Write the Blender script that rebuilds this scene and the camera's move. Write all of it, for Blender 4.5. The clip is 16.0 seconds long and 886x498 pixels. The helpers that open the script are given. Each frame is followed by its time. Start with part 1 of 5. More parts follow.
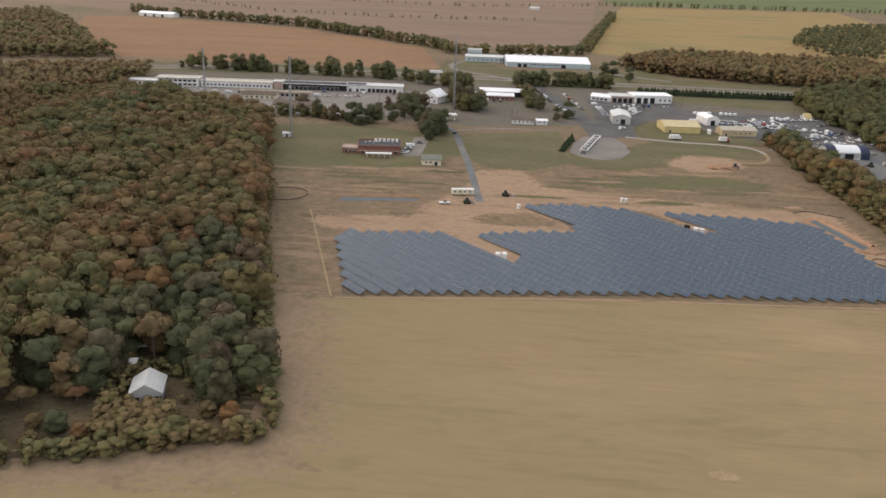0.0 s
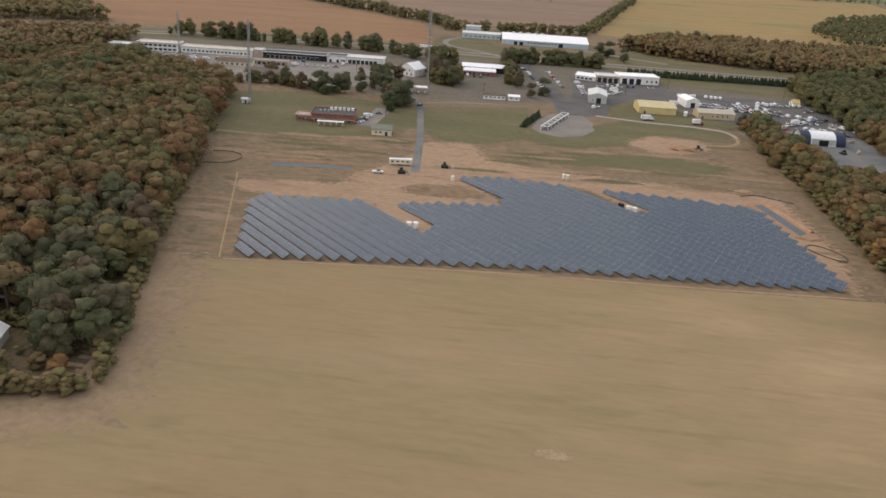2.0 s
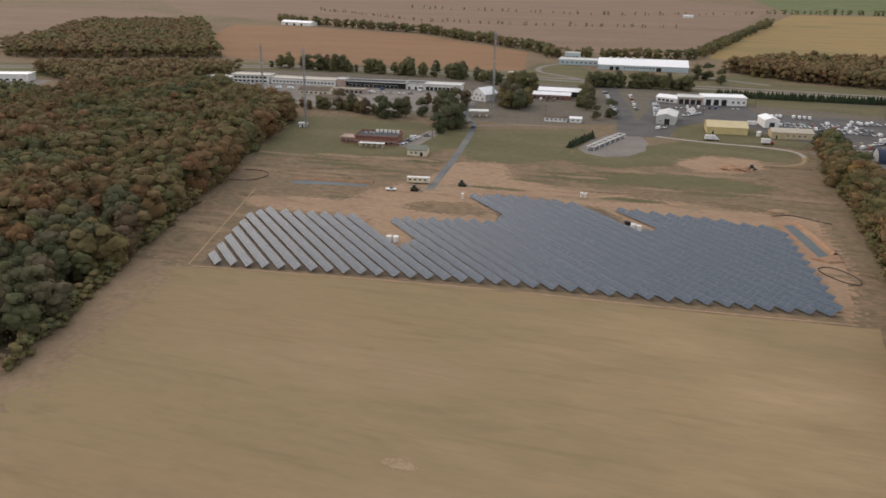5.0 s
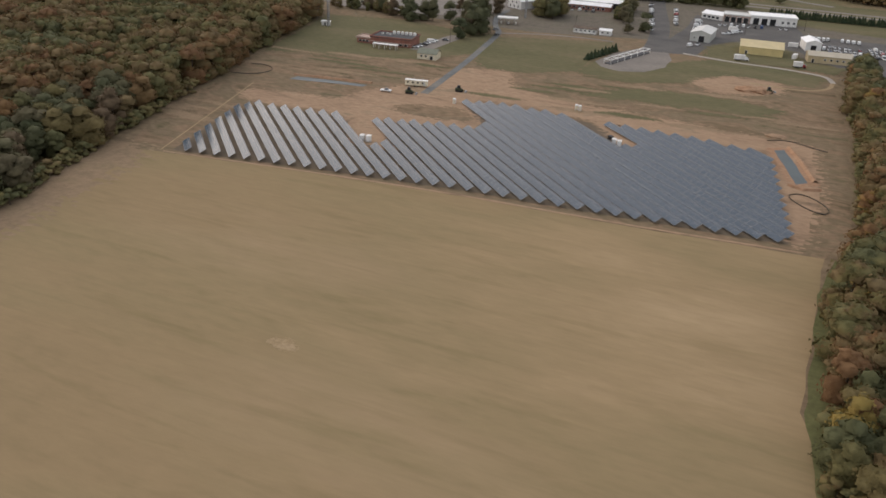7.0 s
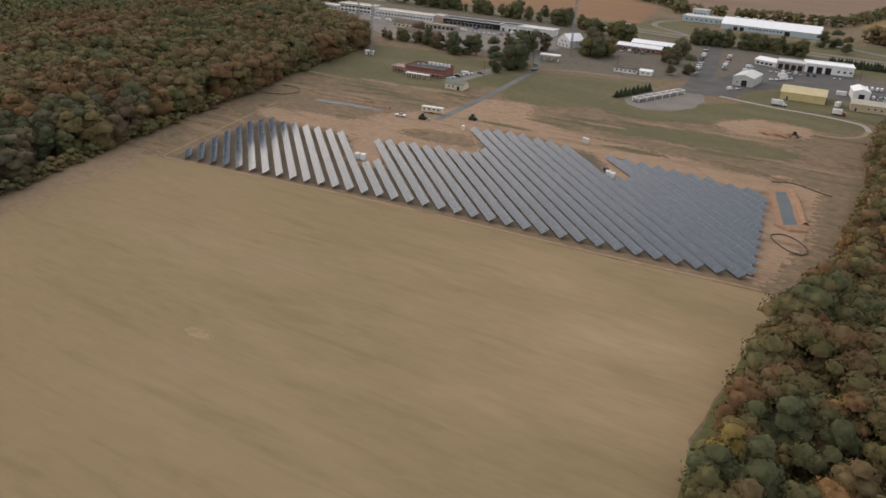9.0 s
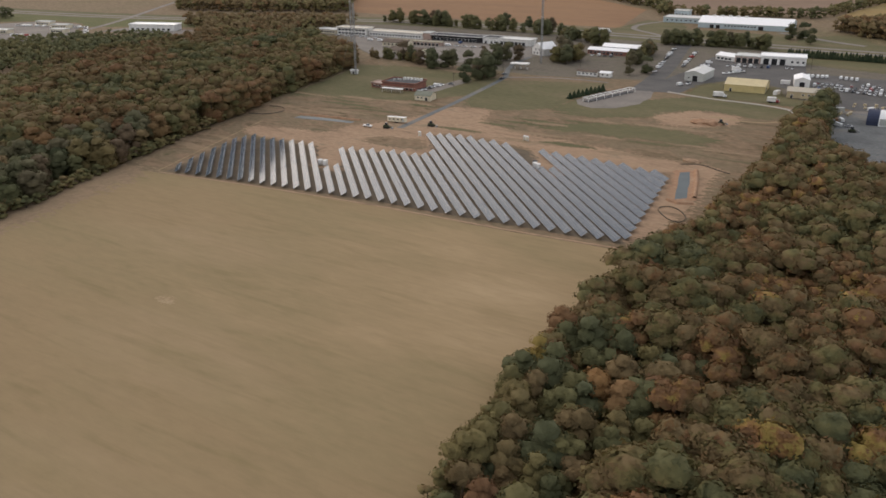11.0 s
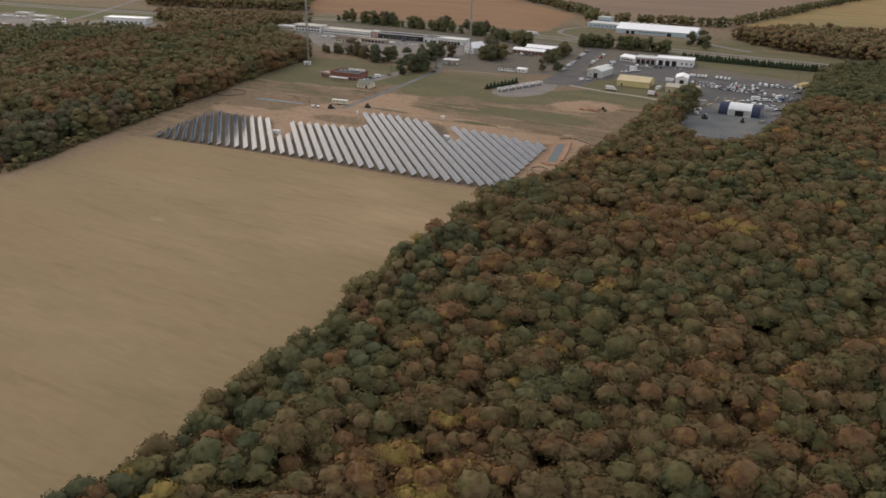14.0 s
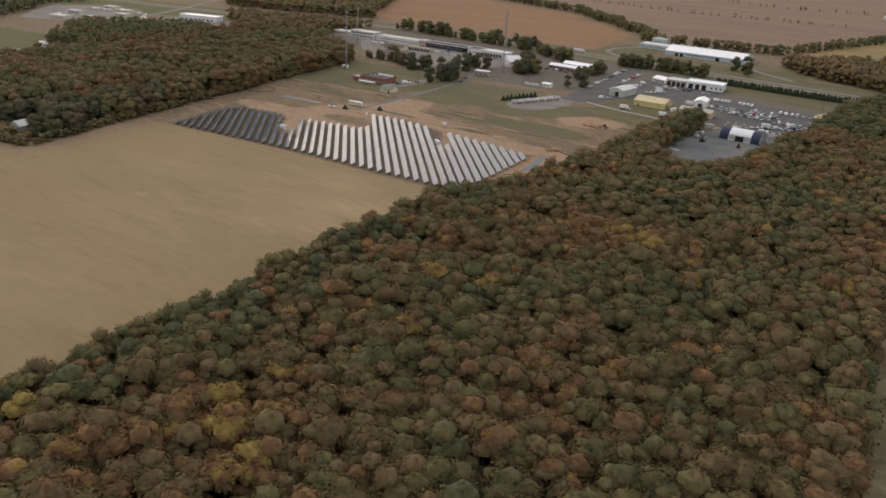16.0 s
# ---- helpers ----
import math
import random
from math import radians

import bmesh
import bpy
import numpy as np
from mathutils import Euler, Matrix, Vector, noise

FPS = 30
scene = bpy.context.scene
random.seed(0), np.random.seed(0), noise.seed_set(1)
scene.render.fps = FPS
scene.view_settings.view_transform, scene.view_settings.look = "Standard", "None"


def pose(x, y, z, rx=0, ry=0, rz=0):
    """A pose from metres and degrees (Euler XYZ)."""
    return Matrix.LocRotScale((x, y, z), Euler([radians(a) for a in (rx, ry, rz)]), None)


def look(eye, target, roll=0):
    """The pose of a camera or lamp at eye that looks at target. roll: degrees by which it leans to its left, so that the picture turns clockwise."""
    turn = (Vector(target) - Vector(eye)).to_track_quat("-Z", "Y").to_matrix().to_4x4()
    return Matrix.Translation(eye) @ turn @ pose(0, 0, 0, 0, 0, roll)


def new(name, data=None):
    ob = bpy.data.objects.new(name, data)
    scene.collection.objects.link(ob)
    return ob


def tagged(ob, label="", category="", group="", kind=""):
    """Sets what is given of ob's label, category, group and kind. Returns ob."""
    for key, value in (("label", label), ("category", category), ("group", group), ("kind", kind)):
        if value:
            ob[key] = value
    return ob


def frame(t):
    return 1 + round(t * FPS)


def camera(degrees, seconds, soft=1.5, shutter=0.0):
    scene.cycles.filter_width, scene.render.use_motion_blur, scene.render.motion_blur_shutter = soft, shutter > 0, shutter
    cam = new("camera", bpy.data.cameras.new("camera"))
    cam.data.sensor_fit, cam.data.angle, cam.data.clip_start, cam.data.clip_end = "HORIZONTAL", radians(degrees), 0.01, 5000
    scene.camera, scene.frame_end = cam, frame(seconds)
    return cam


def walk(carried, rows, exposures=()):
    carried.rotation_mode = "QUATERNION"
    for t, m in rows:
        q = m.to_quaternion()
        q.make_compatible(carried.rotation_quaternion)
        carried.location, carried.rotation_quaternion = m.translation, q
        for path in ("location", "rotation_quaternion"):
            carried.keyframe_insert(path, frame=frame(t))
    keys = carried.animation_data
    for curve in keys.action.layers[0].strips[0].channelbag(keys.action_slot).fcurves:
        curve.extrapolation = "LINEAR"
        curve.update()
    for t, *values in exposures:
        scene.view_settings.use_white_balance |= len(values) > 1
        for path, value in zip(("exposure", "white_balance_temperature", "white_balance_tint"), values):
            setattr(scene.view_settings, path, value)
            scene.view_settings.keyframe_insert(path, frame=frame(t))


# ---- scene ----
cam = camera(56.76, 16.0, 1.65)
PATH = [
    (0, (-8.12, 40.57, 117.35), (-13.18, 134.35, 82.99), 2.31),
    (0.5, (5.01, 42.98, 115.59), (-1.16, 137.26, 82.82), 1.89),
    (1, (16.63, 45.84, 114.16), (10.11, 139.19, 78.90), 2.99),
    (1.5, (28.35, 48.44, 112.51), (21.80, 141.59, 76.75), 4.66),
    (2, (39.84, 52.13, 110.68), (31.08, 144.88, 74.33), 3.83),
    (2.5, (51.72, 54.01, 110.31), (39.78, 147.25, 76.19), 3.32),
    (3, (62.88, 55.47, 110.07), (46.13, 148.23, 76.69), 1.55),
    (3.2, (68.02, 56.78, 109.37), (50.55, 151.10, 81.09), 0.90),
    (5.3, (113.46, 69.04, 104.21), (84.96, 158.79, 70.55), 1.29),
    (5.5, (118.14, 69.82, 104.23), (90.20, 159.61, 70.23), 2.22),
    (6, (127.43, 73.04, 102.70), (94.84, 160.60, 67.04), 1.52),
    (6.5, (137.66, 75.40, 102.86), (103.42, 160.53, 63.12), 2.43),
    (7, (147.21, 78.24, 102.56), (112.86, 161.73, 59.55), 2.77),
    (7.5, (156.79, 81.28, 102.04), (120.53, 164.75, 60.59), 3.47),
    (8, (167.00, 84.84, 100.95), (127.52, 167.95, 61.78), 5.17),
    (8.5, (176.30, 88.06, 99.94), (133.06, 169.52, 61.28), 4.41),
    (8.7, (179.64, 89.43, 99.26), (135.67, 170.10, 59.76), 4.43),
    (9.2, (192.96, 91.07, 98.68), (147.06, 171.14, 60.19), 3.22),
    (9.7, (211.05, 89.45, 101.02), (162.87, 168.48, 63.18), 1.96),
    (10.2, (227.39, 82.10, 104.82), (177.95, 160.62, 67.52), 0.96),
    (10.8, (244.73, 69.42, 109.54), (194.31, 147.64, 72.94), -0.29),
    (11, (250.09, 64.59, 110.81), (200.38, 142.69, 73.00), -0.37),
    (11.5, (259.55, 48.97, 112.58), (213.92, 129.69, 75.14), -0.37),
    (12, (271.39, 35.03, 114.20), (226.63, 115.56, 75.32), -0.81),
    (12.5, (282.02, 20.16, 116.06), (235.69, 101.82, 81.64), 0.79),
    (13, (293.22, 5.83, 118.52), (247.99, 87.68, 83.11), 1.26),
    (13.5, (306.19, -6.86, 121.24), (261.78, 74.62, 83.99), 1.07),
    (14, (323.10, -13.47, 123.71), (277.37, 67.07, 86.00), 1.42),
    (14.5, (341.25, -14.51, 125.97), (293.23, 64.72, 88.33), 2.59),
    (15, (359.05, -10.58, 127.69), (307.97, 66.99, 90.63), 3.36),
    (15.5, (377.07, -7.99, 129.64), (324.55, 67.32, 90.03), 3.96),
    (16, (394.41, -2.17, 130.34), (339.36, 72.68, 93.39), 3.58),
]
walk(cam, [(t, look(eye, target, roll)) for t, eye, target, roll in PATH], [(0, 0.88, 7000, 16), (3, 0.76, 7000, 16), (5.5, 0.63, 7000, 16), (8.5, 0.58, 7000, 16), (11, 0.57, 7000, 16), (12.5, 0.49, 7000, 16), (14, 0.48, 7000, 16), (16, 0.5, 7000, 16)])
from mathutils import geometry

# ---- world, sun, exposure ----
SUN_ELEV, SUN_ROT = radians(26), radians(-68)
world = bpy.data.worlds.new("overcast_sky")
scene.world = world
world.use_nodes = True
wn = world.node_tree
wn.nodes.clear()
sky = wn.nodes.new("ShaderNodeTexSky")
sky.sky_type, sky.sun_disc = "NISHITA", False
sky.sun_elevation, sky.sun_rotation = SUN_ELEV, SUN_ROT
sky.air_density, sky.dust_density, sky.ozone_density = 1.0, 2.5, 1.0
veil = wn.nodes.new("ShaderNodeGamma")  # cloud spreads the sun's glow over the whole sky
veil.inputs["Gamma"].default_value = 0.3
cloud = wn.nodes.new("ShaderNodeHueSaturation")
cloud.inputs["Saturation"].default_value = 1.0
bg = wn.nodes.new("ShaderNodeBackground")
bg.inputs["Strength"].default_value = 0.45
wout = wn.nodes.new("ShaderNodeOutputWorld")
wn.links.new(sky.outputs[0], veil.inputs["Color"])
wn.links.new(veil.outputs[0], cloud.inputs["Color"])
wn.links.new(cloud.outputs[0], bg.inputs["Color"])
wn.links.new(bg.outputs[0], wout.inputs["Surface"])
sun = new("sun", bpy.data.lights.new("sun", "SUN"))
sun.data.energy, sun.data.angle, sun.data.color = 0.55, radians(80), (1.0, 0.95, 0.88)
sun.matrix_world = look((0, 0, 300), (0 - 100 * math.sin(SUN_ROT) * math.cos(SUN_ELEV), 0 - 100 * math.cos(SUN_ROT) * math.cos(SUN_ELEV), 300 - 100 * math.sin(SUN_ELEV)))


# ---- materials ----
def mat_base(name, rough=0.8, metal=0.0, spec=0.3):
    m = bpy.data.materials.new(name)
    m.use_nodes = True
    b = m.node_tree.nodes["Principled BSDF"]
    b.inputs["Roughness"].default_value = rough
    b.inputs["Metallic"].default_value = metal
    b.inputs["Specular IOR Level"].default_value = spec
    return m, m.node_tree, b


def rgba(c):
    return (*c, 1.0)


def ramp_of(nt, stops, mode="LINEAR"):
    r = nt.nodes.new("ShaderNodeValToRGB")
    r.color_ramp.interpolation = mode
    els = r.color_ramp.elements
    while len(els) < len(stops):
        els.new(0.5)
    for e, (p, c) in zip(els, stops):
        e.position, e.color = p, rgba(c)
    return r


def noise_of(nt, scale, detail=4.0, stretch=(1, 1, 1), turn=0.0, rough=0.55, object_space=False, swirl=0.0):
    """Noise over world metres (or the object's own), stretched along one way."""
    if object_space:
        src = nt.nodes.new("ShaderNodeTexCoord").outputs["Object"]
    else:
        src = nt.nodes.new("ShaderNodeNewGeometry").outputs["Position"]
    mp = nt.nodes.new("ShaderNodeMapping")
    mp.inputs["Scale"].default_value = stretch
    mp.inputs["Rotation"].default_value = (0, 0, turn)
    n = nt.nodes.new("ShaderNodeTexNoise")
    n.inputs["Scale"].default_value, n.inputs["Detail"].default_value = scale, detail
    n.inputs["Roughness"].default_value, n.inputs["Distortion"].default_value = rough, swirl
    nt.links.new(src, mp.inputs["Vector"])
    nt.links.new(mp.outputs[0], n.inputs["Vector"])
    return n.outputs["Fac"]


def mix_of(nt, a, b, fac, kind="MIX"):
    n = nt.nodes.new("ShaderNodeMix")
    n.data_type, n.blend_type = "RGBA", kind
    for sock, v in ((n.inputs[0], fac), (n.inputs[6], a), (n.inputs[7], b)):
        if isinstance(v, bpy.types.NodeSocket):
            nt.links.new(v, sock)
        elif isinstance(v, (int, float)):
            sock.default_value = v
        else:
            sock.default_value = rgba(v)
    return n.outputs[2]


def bump_of(nt, bsdf, height, strength, distance):
    n = nt.nodes.new("ShaderNodeBump")
    n.inputs["Strength"].default_value, n.inputs["Distance"].default_value = strength, distance
    nt.links.new(height, n.inputs["Height"])
    nt.links.new(n.outputs[0], bsdf.inputs["Normal"])


def soil(name, stops, big=0.02, small=0.5, stretch=(1, 1, 1), turn=0.0, grain=0.35, rough=0.95, lump=0.25, swirl=0.0):
    """Earth, stubble or grass: broad patches from a ramp, with finer grain over them."""
    m, nt, b = mat_base(name, rough, 0, 0.1)
    broad = ramp_of(nt, stops)
    nt.links.new(noise_of(nt, big, 6, stretch, turn, 0.6, swirl=swirl), broad.inputs[0])
    fine = ramp_of(nt, [(0.3, (1 - grain,) * 3), (0.7, (1 + grain,) * 3)])
    f = noise_of(nt, small, 5, stretch, turn, 0.65)
    nt.links.new(f, fine.inputs[0])
    nt.links.new(mix_of(nt, broad.outputs[0], fine.outputs[0], 1.0, "MULTIPLY"), b.inputs["Base Color"])
    bump_of(nt, b, f, 0.6, lump)
    return m


def paint(name, color, rough=0.6, metal=0.0, dirt=0.18, scale=0.4, spec=0.3):
    """Painted or plain surface with faint grime and weathering."""
    m, nt, b = mat_base(name, rough, metal, spec)
    low = tuple(c * (1 - dirt) for c in color)
    r = ramp_of(nt, [(0.35, low), (0.6, color)])
    nt.links.new(noise_of(nt, scale, 6, (1, 1, 0.35)), r.inputs[0])
    fine = ramp_of(nt, [(0.3, (0.93,) * 3), (0.7, (1.04,) * 3)])
    nt.links.new(noise_of(nt, scale * 9, 3), fine.inputs[0])
    nt.links.new(mix_of(nt, r.outputs[0], fine.outputs[0], 1.0, "MULTIPLY"), b.inputs["Base Color"])
    return m


def ribbed(name, color, rough=0.45, pitch=0.9, axis=0, dirt=0.15):
    """Profiled sheet metal: standing ribs across the object's own x or y."""
    m, nt, b = mat_base(name, rough, 0.0, 0.4)
    tc = nt.nodes.new("ShaderNodeTexCoord")
    w = nt.nodes.new("ShaderNodeTexWave")
    w.bands_direction = "XY"[axis]
    w.inputs["Scale"].default_value = 0.314 / pitch
    nt.links.new(tc.outputs["Object"], w.inputs["Vector"])
    r = ramp_of(nt, [(0.3, tuple(c * (1 - dirt) for c in color)), (0.65, color)])
    nt.links.new(noise_of(nt, 0.25, 6), r.inputs[0])
    line = ramp_of(nt, [(0.0, (0.9,) * 3), (0.25, (1.0,) * 3)])
    nt.links.new(w.outputs["Fac"], line.inputs[0])
    nt.links.new(mix_of(nt, r.outputs[0], line.outputs[0], 1.0, "MULTIPLY"), b.inputs["Base Color"])
    bump_of(nt, b, w.outputs["Fac"], 0.4, 0.05)
    return m


AUTUMN = [(0.0, (0.074, 0.079, 0.040)), (0.18, (0.094, 0.094, 0.044)), (0.32, (0.114, 0.103, 0.044)), (0.44, (0.138, 0.112, 0.047)), (0.55, (0.146, 0.101, 0.050)),
          (0.66, (0.136, 0.099, 0.048)), (0.76, (0.170, 0.098, 0.044)), (0.85, (0.150, 0.082, 0.043)), (0.93, (0.226, 0.126, 0.050)), (1.0, (0.250, 0.184, 0.056))]
EDGE_HUES = [(p, c) for p, (_, c) in zip((0.0, 0.25, 0.45, 0.6, 0.74, 0.83, 0.9, 0.955, 0.985, 1.0), AUTUMN)]
GREENS = [(0.0, (0.062, 0.070, 0.036)), (0.3, (0.078, 0.080, 0.041)), (0.6, (0.094, 0.086, 0.046)), (0.85, (0.092, 0.076, 0.045)), (1.0, (0.112, 0.076, 0.046))]


def foliage(name, stops, single, thin=False):
    """Leaves: one hue for a tree, uneven from clump to clump and leaf to leaf."""
    m, nt, b = mat_base(name, 0.85, 0, 0.12)
    if single:
        hue = nt.nodes.new("ShaderNodeObjectInfo").outputs["Random"]
    else:
        at = nt.nodes.new("ShaderNodeAttribute")
        at.attribute_name = "tint"
        hue = at.outputs["Fac"]
    r = ramp_of(nt, stops)
    nt.links.new(hue, r.inputs[0])
    isl = nt.nodes.new("ShaderNodeNewGeometry").outputs["Random Per Island"]
    v1 = ramp_of(nt, [(0.0, (0.9, 0.91, 0.91)), (1.0, (1.1, 1.09, 1.07))])
    nt.links.new(isl, v1.inputs[0])
    f = noise_of(nt, 0.5, 4, rough=0.6)
    v2 = ramp_of(nt, [(0.32, (0.9, 0.9, 0.9)), (0.66, (1.12, 1.11, 1.1))])
    nt.links.new(f, v2.inputs[0])
    c = mix_of(nt, r.outputs[0], v1.outputs[0], 1.0, "MULTIPLY")
    c = mix_of(nt, c, v2.outputs[0], 1.0, "MULTIPLY")
    nt.links.new(c, b.inputs["Base Color"])
    bump_of(nt, b, noise_of(nt, 1.6, 4, rough=0.7), 0.35, 0.4)
    if thin:  # single leaves let light through
        tr = nt.nodes.new("ShaderNodeBsdfTranslucent")
        mx = nt.nodes.new("ShaderNodeMixShader")
        mx.inputs[0].default_value = 0.32
        nt.links.new(c, tr.inputs["Color"])
        nt.links.new(b.outputs[0], mx.inputs[1])
        nt.links.new(tr.outputs[0], mx.inputs[2])
        nt.links.new(mx.outputs[0], nt.nodes["Material Output"].inputs["Surface"])
    return m


def solar_glass():
    """Dark blue cells behind glass, with the pale grid of module frames."""
    m, nt, b = mat_base("solar_glass", 0.08, 0.0, 0.17)
    tc = nt.nodes.new("ShaderNodeTexCoord")
    br = nt.nodes.new("ShaderNodeTexBrick")
    br.offset = 0.0
    br.inputs["Color1"].default_value = rgba((0.060, 0.086, 0.114))
    br.inputs["Color2"].default_value = rgba((0.066, 0.096, 0.128))
    br.inputs["Mortar"].default_value = rgba((0.3, 0.31, 0.32))
    for key, v in (("Scale", 1.0), ("Mortar Size", 0.022), ("Brick Width", 1.0), ("Row Height", 1.6)):
        br.inputs[key].default_value = v
    nt.links.new(tc.outputs["Object"], br.inputs["Vector"])
    nt.links.new(br.outputs["Color"], b.inputs["Base Color"])
    r = ramp_of(nt, [(0.3, (0.07,) * 3), (0.7, (0.14,) * 3)])
    nt.links.new(noise_of(nt, 0.6, 3), r.inputs[0])
    nt.links.new(r.outputs[0], b.inputs["Roughness"])
    return m


